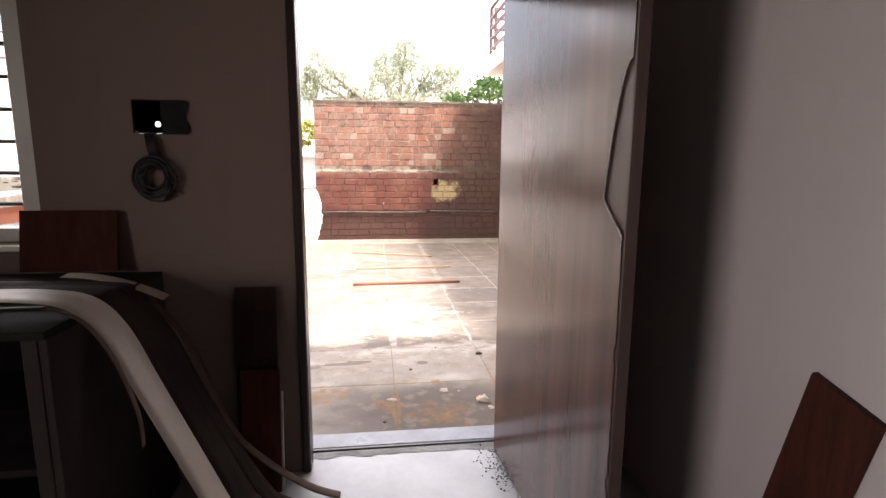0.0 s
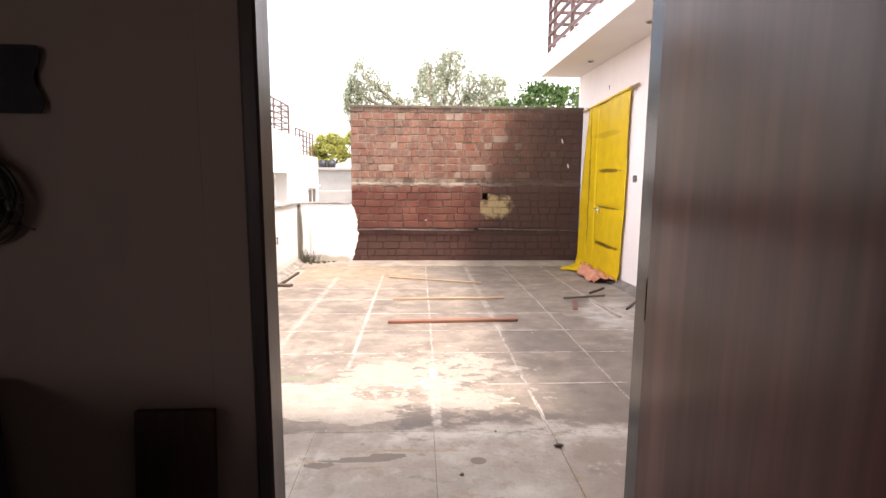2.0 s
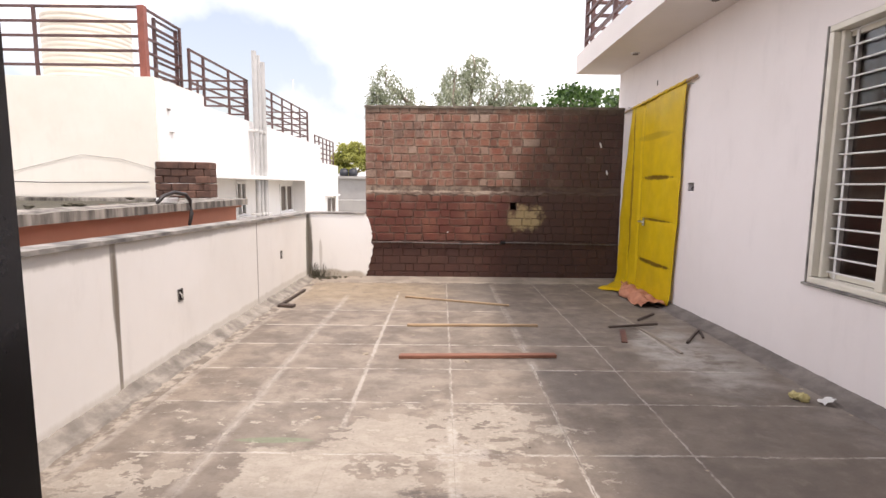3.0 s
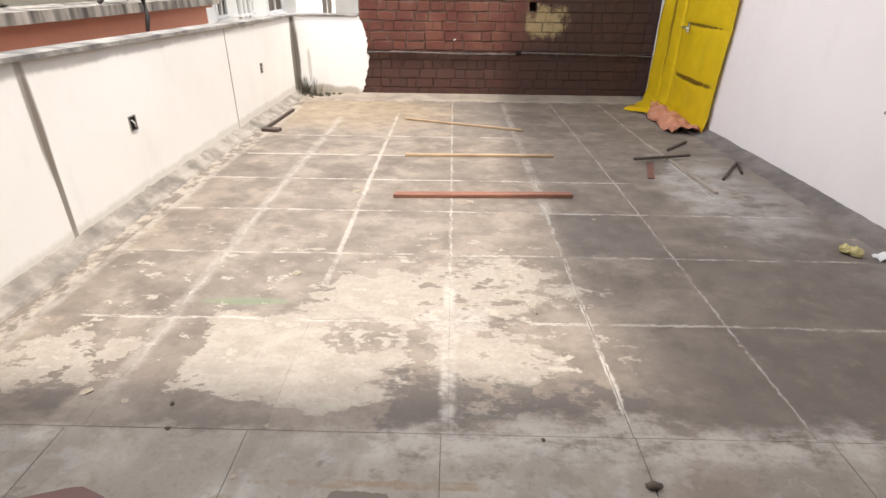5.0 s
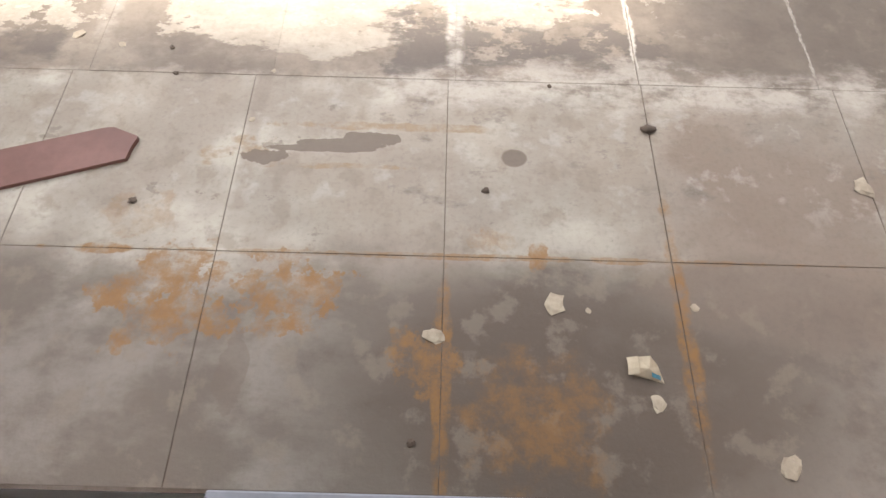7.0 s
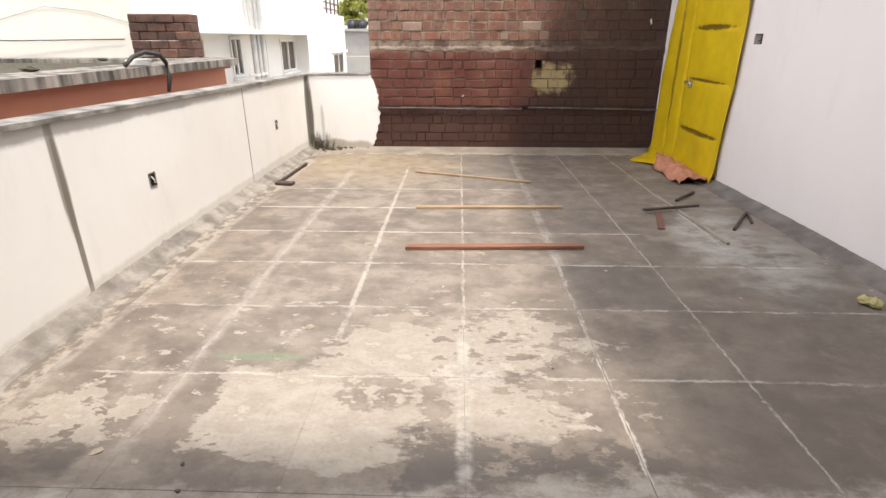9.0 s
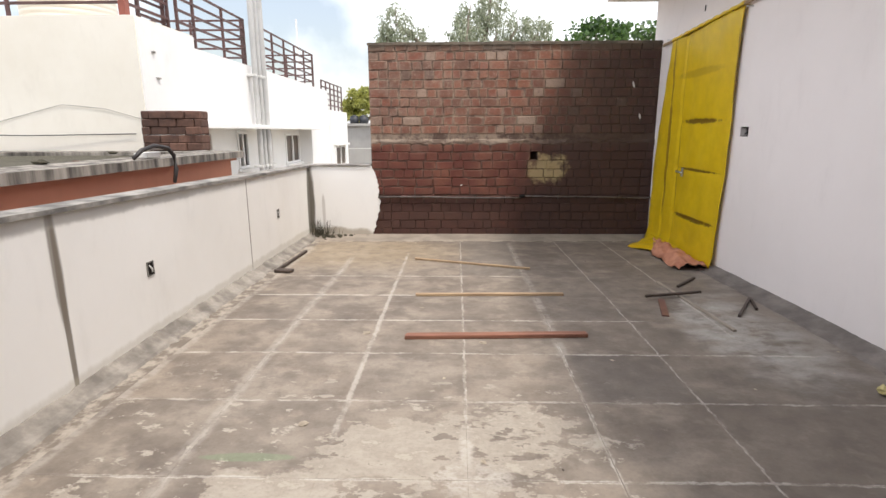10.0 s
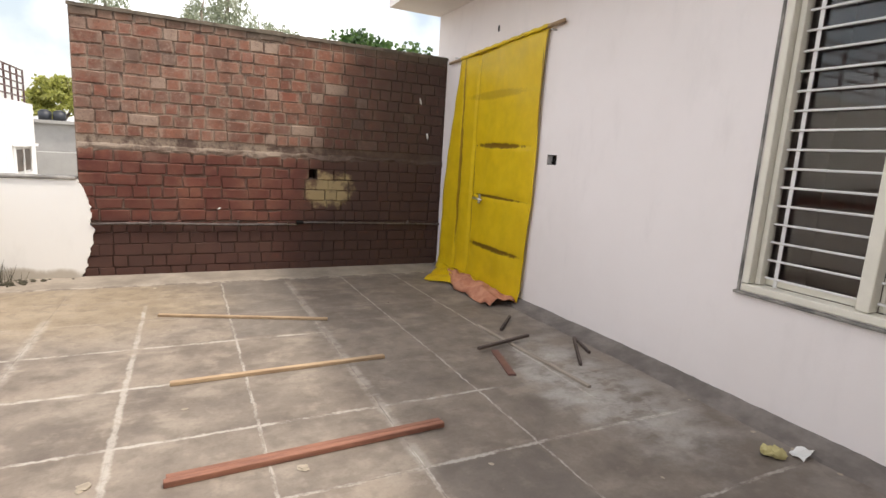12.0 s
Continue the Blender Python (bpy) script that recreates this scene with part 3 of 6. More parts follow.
def sheet_material():
    """Yellow plastic sheet; dirt and shade of the creases over the door's panels are in its colour."""
    k = Nodes("yellow_plastic_sheet")
    x, y, z = k.axes()
    mid, fine = k.noise(6, 6, 0.65), k.noise(60, 4, 0.6)
    c = k.mix(k.ramp(mid, 0.3, 0.7), (0.78, 0.555, 0.014), (0.68, 0.475, 0.010))
    # crease bands: grime and fold shade painted as one dark tone
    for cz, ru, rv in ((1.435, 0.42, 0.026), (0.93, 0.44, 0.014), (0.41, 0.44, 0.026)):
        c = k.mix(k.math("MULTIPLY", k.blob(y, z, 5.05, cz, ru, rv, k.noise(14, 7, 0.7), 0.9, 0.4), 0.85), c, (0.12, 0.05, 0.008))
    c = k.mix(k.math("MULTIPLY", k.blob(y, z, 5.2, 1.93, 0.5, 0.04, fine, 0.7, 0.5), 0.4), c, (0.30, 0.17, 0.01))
    # seams and the door frame showing through, painted as dark upright lines
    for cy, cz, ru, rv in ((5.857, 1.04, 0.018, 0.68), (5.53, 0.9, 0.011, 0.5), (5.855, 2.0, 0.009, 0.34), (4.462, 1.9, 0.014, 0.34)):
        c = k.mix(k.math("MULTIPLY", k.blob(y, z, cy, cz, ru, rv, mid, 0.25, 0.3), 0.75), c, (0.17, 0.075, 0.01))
    mat = k.done(c, 0.42, k.math("ADD", mid, fine), 0.25, 0.01)
    t = k.t
    glow = t.nodes.new("ShaderNodeBsdfTranslucent")
    t.links.new(c, glow.inputs["Color"])
    mixer = t.nodes.new("ShaderNodeMixShader")
    mixer.inputs[0].default_value = 0.2
    out = t.nodes["Material Output"]
    t.links.new(k.b.outputs[0], mixer.inputs[1])
    t.links.new(glow.outputs[0], mixer.inputs[2])
    t.links.new(mixer.outputs[0], out.inputs["Surface"])
    return mat


m_sheet = sheet_material()


# ---- building helpers ----
def mesh_from(bm, name, material, smooth=False):
    me = bpy.data.meshes.new(name)
    bmesh.ops.recalc_face_normals(bm, faces=bm.faces)
    bm.to_mesh(me)
    bm.free()
    me.materials.append(material)
    if smooth:
        me.polygons.foreach_set("use_smooth", [True] * len(me.polygons))
    return me


def part(name, bm, material, parent=None, label="", smooth=False):
    ob = new(name, mesh_from(bm, name, material, smooth))
    ob.parent = parent
    return tagged(ob, label)


def thing(name, label, category, m=None, group="", kind=""):
    ob = new(name)
    ob.empty_display_size = 0.1
    if m is not None:
        ob.matrix_world = m
    return tagged(ob, label, category, group, kind)


def setting(name, bm, material, label, category="wall", smooth=False):
    return tagged(part(name, bm, material, None, "", smooth), label, category, "", "structure")


def add_box(bm, x0, x1, y0, y1, z0, z1, bevel=0.0, m=None):
    mat = Matrix.Translation(((x0 + x1) / 2, (y0 + y1) / 2, (z0 + z1) / 2)) @ Matrix.Diagonal((abs(x1 - x0), abs(y1 - y0), abs(z1 - z0), 1))
    made = bmesh.ops.create_cube(bm, size=1.0, matrix=(m @ mat) if m is not None else mat)["verts"]
    if bevel:
        edges = {e for v in made for e in v.link_edges}
        bmesh.ops.bevel(bm, geom=list(edges), offset=bevel, segments=1, affect="EDGES", profile=0.5)
    return bm


def box(x0, x1, y0, y1, z0, z1, bevel=0.0, m=None):
    return add_box(bmesh.new(), x0, x1, y0, y1, z0, z1, bevel, m)


def add_rod(bm, a, b, r, sides=8, r2=None):
    a, b = Vector(a), Vector(b)
    d = b - a
    m = Matrix.Translation((a + b) / 2) @ d.to_track_quat("Z", "Y").to_matrix().to_4x4()
    bmesh.ops.create_cone(bm, cap_ends=True, segments=sides, radius1=r, radius2=r if r2 is None else r2, depth=d.length, matrix=m)
    return bm


def rod(a, b, r, sides=8):
    return add_rod(bmesh.new(), a, b, r, sides)


def bar(a, b, w, h):
    """A straight rectangular bar from a to b."""
    a, b = Vector(a), Vector(b)
    d = b - a
    m = Matrix.Translation((a + b) / 2) @ d.to_track_quat("X", "Z").to_matrix().to_4x4()
    return box(-d.length / 2, d.length / 2, -w / 2, w / 2, -h / 2, h / 2, min(w, h) * 0.12, m)


def tube(points, r, sides=8):
    """A smooth tube along points."""
    bm = bmesh.new()
    pts = [Vector(p) for p in points]
    rings = []
    for i, p in enumerate(pts):
        d = (pts[min(i + 1, len(pts) - 1)] - pts[max(i - 1, 0)]).normalized()
        s = d.orthogonal().normalized() if abs(d.z) > 0.95 else d.cross(Vector((0, 0, 1))).normalized()
        t = s.cross(d)
        rr = r[i] if isinstance(r, list) else r
        rings.append([bm.verts.new(p + (s * math.cos(2 * math.pi * j / sides) + t * math.sin(2 * math.pi * j / sides)) * rr) for j in range(sides)])
    for a, b in zip(rings, rings[1:]):
        for j in range(sides):
            bm.faces.new((a[j], a[(j + 1) % sides], b[(j + 1) % sides], b[j]))
    bm.faces.new(rings[0]), bm.faces.new(rings[-1])
    return bm


def sheet(fn, nu, nv, thick=0.0):
    """A surface fn(u, v) over the unit square, with a thickness."""
    bm = bmesh.new()
    g = [[bm.verts.new(fn(i / nu, j / nv)) for j in range(nv + 1)] for i in range(nu + 1)]
    for i in range(nu):
        for j in range(nv):
            bm.faces.new((g[i][j], g[i + 1][j], g[i + 1][j + 1], g[i][j + 1]))
    if thick:
        bmesh.ops.recalc_face_normals(bm, faces=bm.faces)
        bmesh.ops.solidify(bm, geom=bm.faces[:], thickness=thick)
    return bm


def holed(o, u, v, n, width, height, thick, holes):
    """A wall with its corner at o, along u and v, of a thickness along n, with rectangular openings (u0, u1, v0, v1) through it."""
    bm = bmesh.new()
    o, u, v, n = Vector(o), Vector(u), Vector(v), Vector(n)
    us = sorted({0.0, width, *(h[0] for h in holes), *(h[1] for h in holes)})
    vs = sorted({0.0, height, *(h[2] for h in holes), *(h[3] for h in holes)})

    def solid(i, j):
        if not (0 <= i < len(us) - 1 and 0 <= j < len(vs) - 1):
            return False
        a, b = (us[i] + us[i + 1]) / 2, (vs[j] + vs[j + 1]) / 2
        return not any(h[0] < a < h[1] and h[2] < b < h[3] for h in holes)

    def q(*ps):
        bm.faces.new([bm.verts.new(o + u * a + v * b + n * c) for a, b, c in ps])

    for i in range(len(us) - 1):
        for j in range(len(vs) - 1):
            if not solid(i, j):
                continue
            a0, a1, b0, b1 = us[i], us[i + 1], vs[j], vs[j + 1]
            q((a0, b0, 0), (a1, b0, 0), (a1, b1, 0), (a0, b1, 0))
            q((a0, b0, thick), (a0, b1, thick), (a1, b1, thick), (a1, b0, thick))
            if not solid(i - 1, j):
                q((a0, b0, 0), (a0, b1, 0), (a0, b1, thick), (a0, b0, thick))
            if not solid(i + 1, j):
                q((a1, b0, 0), (a1, b0, thick), (a1, b1, thick), (a1, b1, 0))
            if not solid(i, j - 1):
                q((a0, b0, 0), (a0, b0, thick), (a1, b0, thick), (a1, b0, 0))
            if not solid(i, j + 1):
                q((a0, b1, 0), (a1, b1, 0), (a1, b1, thick), (a0, b1, thick))
    bmesh.ops.remove_doubles(bm, verts=bm.verts, dist=0.0005)
    return bm


def lump(r, seed, flat=0.6, sub=2):
    bm = bmesh.new()
    bmesh.ops.create_icosphere(bm, subdivisions=sub, radius=1.0)
    for vert in bm.verts:
        d = 1 + 0.55 * noise.noise(vert.co * 1.4 + Vector((seed * 3.7, seed, 0)))
        vert.co = Vector((vert.co.x * r * d, vert.co.y * r * 0.8 * d, (vert.co.z + 0.75) * r * flat * d))
    return bm


X, Y, Z = (1, 0, 0), (0, 1, 0), (0, 0, 1)
rnd = random.Random(7)


def ground_z(y):
    """Height of the terrace: level, then a slight fall to the brick wall."""
    return 0.0 if y < 3.05 else -0.05 * min((y - 3.05) / 3.35, 1.0)


# ---- ground and sky line ----
bm = bmesh.new()
bmesh.ops.create_grid(bm, x_segments=8, y_segments=8, size=1500)
for vert in bm.verts:
    vert.co.z = -3.6
setting("ground", bm, m_ground, "dusty pale brown ground far below the terrace", "ground")

# ---- the terrace: bed, walls ----
bm = bmesh.new()
rows_y = [-0.64, 3.05, 6.4]
g = [[bm.verts.new((x, y, ground_z(y) - 0.0016)) for x in (-2.0, 2.53)] for y in rows_y]
for a, b in zip(g, g[1:]):
    bm.faces.new((a[0], a[1], b[1], b[0]))
floor = setting("floor", bm, m_joint, "weathered brown-grey terrace paving with pale cement joints", "floor")

setting("wall_below_terrace", box(-2.12, 2.75, -5.3, 6.63, -3.6, -0.16), m_neighbour, "plain painted wall of the storey below the terrace", "wall")

# left parapet, its top falling gently away from the door
def parapet_top(y):
    return 0.985 - 0.0165 * (y - 1.9)


bm = bmesh.new()
for y, e in ((-0.68, 0), (6.62, 1)):
    t = parapet_top(y) - 0.025
    bm.verts.new((-2.0, y, -0.15)), bm.verts.new((-2.12, y, -0.15)), bm.verts.new((-2.12, y, t)), bm.verts.new((-2.0, y, t))
bm.verts.ensure_lookup_table()
vv = bm.verts
for f in ((0, 1, 2, 3), (7, 6, 5, 4), (0, 3, 7, 4), (1, 5, 6, 2), (3, 2, 6, 7), (0, 4, 5, 1)):
    bm.faces.new([vv[i] for i in f])
parapet = setting("wall_parapet_side", bm, m_parapet, "low white painted parapet with dirty joint streaks and damp base", "parapet")

bm = bmesh.new()
n = 60
ring = []
for i in range(n + 1):
    y = -0.68 + 7.33 * i / n
    t = parapet_top(y)
    w = 0.006 * noise.noise((y * 7, 0, 0))
    ring.append([bm.verts.new(p) for p in ((-1.978 + w, y, t - 0.028), (-1.98 + w, y, t - 0.004 + w), (-2.14, y, t), (-2.14, y, t - 0.025))])
for a, b in zip(ring, ring[1:]):
    for j in range(4):
        bm.faces.new((a[j], b[j], b[(j + 1) % 4], a[(j + 1) % 4]))
bm.faces.new(ring[0]), bm.faces.new(ring[-1])
setting("trim_parapet_cap", bm, m_cap, "weathered grey cement capping along the parapet", "capping")

# far white parapet piece with the ragged plaster edge against the bricks
def ragged(z):
    base = -1.165 if z > 0.86 else -1.165 + 0.10 * math.sin(min(max((0.9 - z) / 0.9, 0), 1) * math.pi) ** 0.8
    return base + 0.035 * noise.noise((z * 11, 3.1, 0)) + 0.016 * noise.noise((z * 29, 1.1, 0)) + 0.008 * noise.noise((z * 70, 6.1, 0))


FAR_TOP = parapet_top(6.4)
bm = bmesh.new()
n = 130
cols = []
for i in range(n + 1):
    z = -0.1 + (FAR_TOP - 0.02 + 0.1) * i / n
    xr = ragged(z)
    cols.append([bm.verts.new(p) for p in ((-1.999, 6.376, z), (xr, 6.376, z), (xr, 6.60, z), (-1.999, 6.60, z))])
for a, b in zip(cols, cols[1:]):
    for j in range(4):
        bm.faces.new((a[j], a[(j + 1) % 4], b[(j + 1) % 4], b[j]))
bm.faces.new(cols[0]), bm.faces.new(cols[-1])
setting("wall_parapet_end", bm, m_parapet_end, "low white plaster wall with ragged broken edge against the bricks", "parapet")
setting("trim_parapet_end_cap", box(-1.978, -1.172, 6.36, 6.62, FAR_TOP - 0.019, FAR_TOP + 0.004, 0.004), m_cap, "thin grey cement capping on the end parapet", "capping")

# cement haunches where the walls meet the paving
def haunch(name, p0, p1, inward, w, h, seed, label, mat, wild):
    p0, p1, inward = Vector(p0), Vector(p1), Vector(inward)
    bm = bmesh.new()
    n = 160
    rows = []
    for i in range(n + 1):
        p = p0.lerp(p1, i / n)
        p.z = ground_z(p.y)
        q = 1 + wild * noise.noise((i * 0.17, seed, 0)) + 0.5 * wild * noise.noise((i * 0.6, seed, 4))
        q += wild * noise.noise((i * 0.9, seed, 8))
        prof = [(0.0, -0.05), (0.0, h * q), (0.012, h * q), (w * 0.45, h * 0.45 * q), (w * 0.85 * q, 0.012), (w * q, -0.008)]
        rows.append([bm.verts.new(p + inward * a + Vector((0, 0, b))) for a, b in prof])
    for a, b in zip(rows, rows[1:]):
        for j in range(len(a) - 1):
            bm.faces.new((a[j], a[j + 1], b[j + 1], b[j]))
    setting(name, bm, mat, label, "haunch")


haunch("trim_haunch_side", (-2.0, -0.66, 0), (-2.0, 6.38, 0), (1, 0, 0), 0.125, 0.06, 1.0, "rough grey cement haunch along the parapet foot", m_haunch, 0.2)
haunch("trim_haunch_house", (2.53, -0.66, 0), (2.53, 6.38, 0), (-1, 0, 0), 0.16, 0.055, 5.0, "rough grey cement haunch along the house wall", m_haunch_grey, 0.09)
haunch("trim_haunch_end", (-2.0, 6.4, 0), (2.53, 6.4, 0), (0, -1, 0), 0.375, 0.03, 9.0, "low dusty cement kerb along the brick wall foot", m_kerb, 0.04)

# house wall with a door and a window
W_Y0, W_Y1, W_Z0, W_Z1 = 1.27, 2.435, 0.665, 2.40
D_Y0, D_Y1, D_Z1 = 4.85, 5.86, 2.12
holes = [(W_Y0 + 0.68, W_Y1 + 0.68, W_Z0 + 0.16, W_Z1 + 0.16), (D_Y0 + 0.68, D_Y1 + 0.68, 0.16, D_Z1 + 0.16),
         (4.20 + 0.68, 4.33 + 0.68, 1.285 + 0.16, 1.37 + 0.16), (5.28 + 0.68, 5.315 + 0.68, 2.54 + 0.16, 2.60 + 0.16), (6.14 + 0.68, 6.19 + 0.68, 1.30 + 0.16, 1.36 + 0.16)]
setting("wall_house", holed((2.53, -0.68, -0.16), Y, Z, X, 7.36, 3.11, 0.23, holes), m_wall, "smooth white painted house wall beside the terrace")
setting("wall_house_end", box(2.76, 5.2, 6.45, 6.68, -0.16, 2.95), m_wall, "plain end wall of the house")
# cell added behind the window to keep it dark; its dimness is in the paint
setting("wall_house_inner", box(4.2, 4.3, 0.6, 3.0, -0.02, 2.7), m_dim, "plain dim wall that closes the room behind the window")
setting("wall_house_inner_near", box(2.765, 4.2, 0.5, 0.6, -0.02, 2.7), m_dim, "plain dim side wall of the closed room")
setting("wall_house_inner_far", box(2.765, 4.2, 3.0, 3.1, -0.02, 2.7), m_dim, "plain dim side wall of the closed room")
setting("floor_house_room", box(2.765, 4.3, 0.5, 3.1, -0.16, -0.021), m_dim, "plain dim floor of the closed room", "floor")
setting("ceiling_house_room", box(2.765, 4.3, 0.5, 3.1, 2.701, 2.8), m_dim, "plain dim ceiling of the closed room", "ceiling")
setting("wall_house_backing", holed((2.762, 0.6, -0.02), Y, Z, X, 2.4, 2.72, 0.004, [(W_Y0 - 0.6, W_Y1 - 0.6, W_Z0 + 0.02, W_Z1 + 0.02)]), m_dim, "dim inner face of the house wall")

bm = bmesh.new()
add_box(bm, 1.89, 5.2, -0.05, 6.72, 2.951, 3.22)
roof = setting("ceiling_roof_slab", bm, m_soffit, "white roof slab that overhangs the terrace", "roof slab")
setting("ceiling_roof_slab_front", box(-3.4, 5.2, -5.3, -0.052, 2.951, 3.22), m_soffit, "white roof slab over the entrance room", "roof slab")

# recessed lamps in the overhang
def recessed_lamp(y):
    lamp = thing("recessed_lamp", "small round unlit lamp set in the roof overhang", "lamp", None, "lamps in the overhang")
    bm = bmesh.new()
    bmesh.ops.create_cone(bm, cap_ends=True, segments=20, radius1=0.05, radius2=0.056, depth=0.012, matrix=Matrix.Translation((2.30, y, 2.946)))
    part("rim", bm, m_steel, lamp)
    bm = bmesh.new()
    bmesh.ops.create_cone(bm, cap_ends=True, segments=20, radius1=0.034, radius2=0.034, depth=0.012, matrix=Matrix.Translation((2.30, y, 2.938)))
    part("lens", bm, m_brown_panel, lamp)


for y in (1.6, 3.55, 5.45):
    recessed_lamp(y)


# ---- railings ----
def railing(name, a, b, base, top, posts, rails, label, mat=m_rust_steel, r=0.022, end_post=None, group=""):
    t = thing(name, label, "railing", None, group)
    a, b = Vector(a), Vector(b)
    for i, f in enumerate(posts if isinstance(posts, tuple) else [j / (posts - 1) for j in range(posts)]):
        p = a.lerp(b, f)
        special = end_post is not None and i == end_post
        w = 0.05 if special else r
        part("post", box(p.x - w, p.x + w, p.y - w, p.y + w, base, top, 0.004), m_red_steel if special else mat, t, "red-brown square post" if special else "")
    for i in range(rails):
        z = base + (top - base) * (0.2 + 0.8 * i / (rails - 1)) - 0.02
        part("rail", bar((a.x, a.y, z), (b.x, b.y, z), r * 1.7, r * 1.7), mat, t)
    return t


railing("roof_railing", (1.98, 6.55, 0), (1.98, 0.3, 0), 3.22, 4.10, 6, 5, "dark brown steel railing on the roof edge", r=0.026, group="roof railings")
railing("roof_railing", (2.06, 6.55, 0), (5.0, 6.55, 0), 3.22, 4.10, 4, 5, "dark brown steel railing across the end of the roof", r=0.026, group="roof railings")

# ---- neighbour's house ----
nh = thing("neighbour_house", "white and cream two-storey house beyond the parapet", "house")
part("wall", box(-9.0, -4.35, 6.8, 8.4, -3.6, 2.872), m_neighbour_cream, nh, "cream painted wall with faint stains")
part("side_skin", box(-4.352, -4.33, 6.82, 8.4, -3.6, 2.85), m_neighbour, nh, "white painted side wall")
part("roof_slab", box(-8.9, -4.9, 8.402, 9.6, 2.69, 2.86), m_neighbour, nh, "raised white roof slab under the tank")
part("upper_wall", box(-9.0, -4.33, 8.4, 15.2, 1.432, 2.68), m_neighbour, nh, "white upper wall above the window ledge")
part("recess_wall", holed((-4.70, 8.4, -3.6), Y, Z, (-1, 0, 0), 6.8, 5.03, 0.20, [
    (2.25, 2.83, 4.16, 4.96), (4.10, 4.42, 4.16, 4.96), (5.43, 6.72, 4.08, 4.9), (0.45, 1.09, 3.9, 4.96)]), m_neighbour, nh, "white wall with windows under the ledge")
part("end_wall", box(-9.0, -4.33, 15.2, 17.4, -3.6, 2.66), m_neighbour, nh)
part("low_wall", box(-9.0, -4.30, 17.4, 20.3, -3.6, 2.06), m_neighbour, nh)
part("ledge", box(-4.75, -4.05, 7.9, 15.199, 1.40, 1.475, 0.008), m_neighbour, nh, "thin white concrete ledge")
part("back_wall", box(-7.0, -6.8, 8.4, 15.2, -3.6, 1.43), m_dim, nh, "dim room wall behind the windows")


def neighbour_window(y0, y1, z0, z1, leaf):
    w = part("window", box(-4.77, -4.72, y0, y1, z0, z1), m_brown_panel if leaf else m_glass, nh, "brown shutter panel" if leaf else "dark window pane")
    for a, b, c, d in ((y0, y0 + 0.06, z0, z1), (y1 - 0.06, y1, z0, z1), (y0 + 0.06, y1 - 0.06, z1 - 0.06, z1), (y0 + 0.06, y1 - 0.06, z0, z0 + 0.06)):
        part("frame", box(-4.72, -4.67, a, b, c, d, 0.004), m_neighbour, w)
    mid = (y0 + y1) / 2
    part("frame", box(-4.72, -4.675, mid - 0.03, mid + 0.03, z0 + 0.06, z1 - 0.06, 0.004), m_neighbour, w)
    part("sill", box(-4.72, -4.60, y0 - 0.05, y1 + 0.05, z0 - 0.06, z0 - 0.002, 0.004), m_neighbour, w)


for y0, y1, z0, leaf in ((10.65, 11.23, 0.56, False), (12.50, 12.82, 0.56, False), (13.83, 15.12, 0.48, True), (8.85, 9.49, 0.30, True)):
    neighbour_window(y0, y1, z0, 1.30 if z0 == 0.48 else 1.36, leaf)
w = part("window", box(-4.298, -4.27, 18.0, 19.5, 0.2, 0.78), m_brown_panel, nh, "small dark window")
for a, b in ((17.93, 18.0), (18.72, 18.78), (19.5, 19.57)):
    part("frame", box(-4.298, -4.24, a, b, 0.14, 0.84, 0.004), m_neighbour, w)
part("sill", box(-4.298, -4.1, 17.9, 19.7, 0.86, 0.93, 0.01), m_neighbour, nh, "small white window hood")
part("bracket", box(-4.345, -4.30, 7.1, 7.16, 2.43, 2.455), m_cap, nh, "rusty wall fixing")
part("bracket", box(-4.345, -4.30, 7.15, 7.24, 2.09, 2.105), m_cap, nh, "rusty wall fixing")

railing("terrace_railing", (-4.55, 6.95, 0), (-4.55, 8.07, 0), 2.872, 3.92, 2, 5, "brown steel railing with a red square corner post", end_post=0, group="neighbour railings")
railing("terrace_railing", (-4.42, 8.10, 0), (-4.42, 10.78, 0), 2.69, 3.60, (0.0, 0.2, 0.62, 1.0), 5, "brown steel railing on the neighbour's roof", group="neighbour railings")
railing("terrace_railing", (-8.6, 6.95, 0), (-4.6, 6.95, 0), 2.872, 3.92, (0.0, 0.3, 0.61), 5, "brown steel railing on the neighbour's roof front", group="neighbour railings")
railing("terrace_railing", (-4.42, 11.6, 0), (-4.42, 16.0, 0), 2.66, 3.62, 6, 5, "brown steel railing on the neighbour's roof", group="neighbour railings")
railing("terrace_railing", (-6.0, 16.05, 0), (-4.42, 16.05, 0), 2.66, 3.62, 3, 5, "brown steel railing return on the neighbour's roof", group="neighbour railings")
railing("terrace_railing", (-4.4, 16.9, 0), (-4.4, 19.9, 0), 2.06, 2.98, 6, 5, "brown steel railing on the lower roof", group="neighbour railings")
railing("terrace_railing", (-6.6, 10.86, 0), (-4.5, 10.86, 0), 2.69, 3.60, 3, 5, "brown steel railing across the neighbour's roof", group="neighbour railings")
gate = thing("roof_gate", "brown steel ladder frame beside the railing", "ladder")
for y in (7.36, 8.03):
    part("post", bar((-4.6, y, 2.872), (-4.6, y, 3.87), 0.05, 0.05), m_rust_steel, gate)
for i in range(5):
    part("rung", bar((-4.6, 7.36, 3.0 + 0.21 * i), (-4.6, 8.03, 3.0 + 0.21 * i), 0.035, 0.035), m_rust_steel, gate)

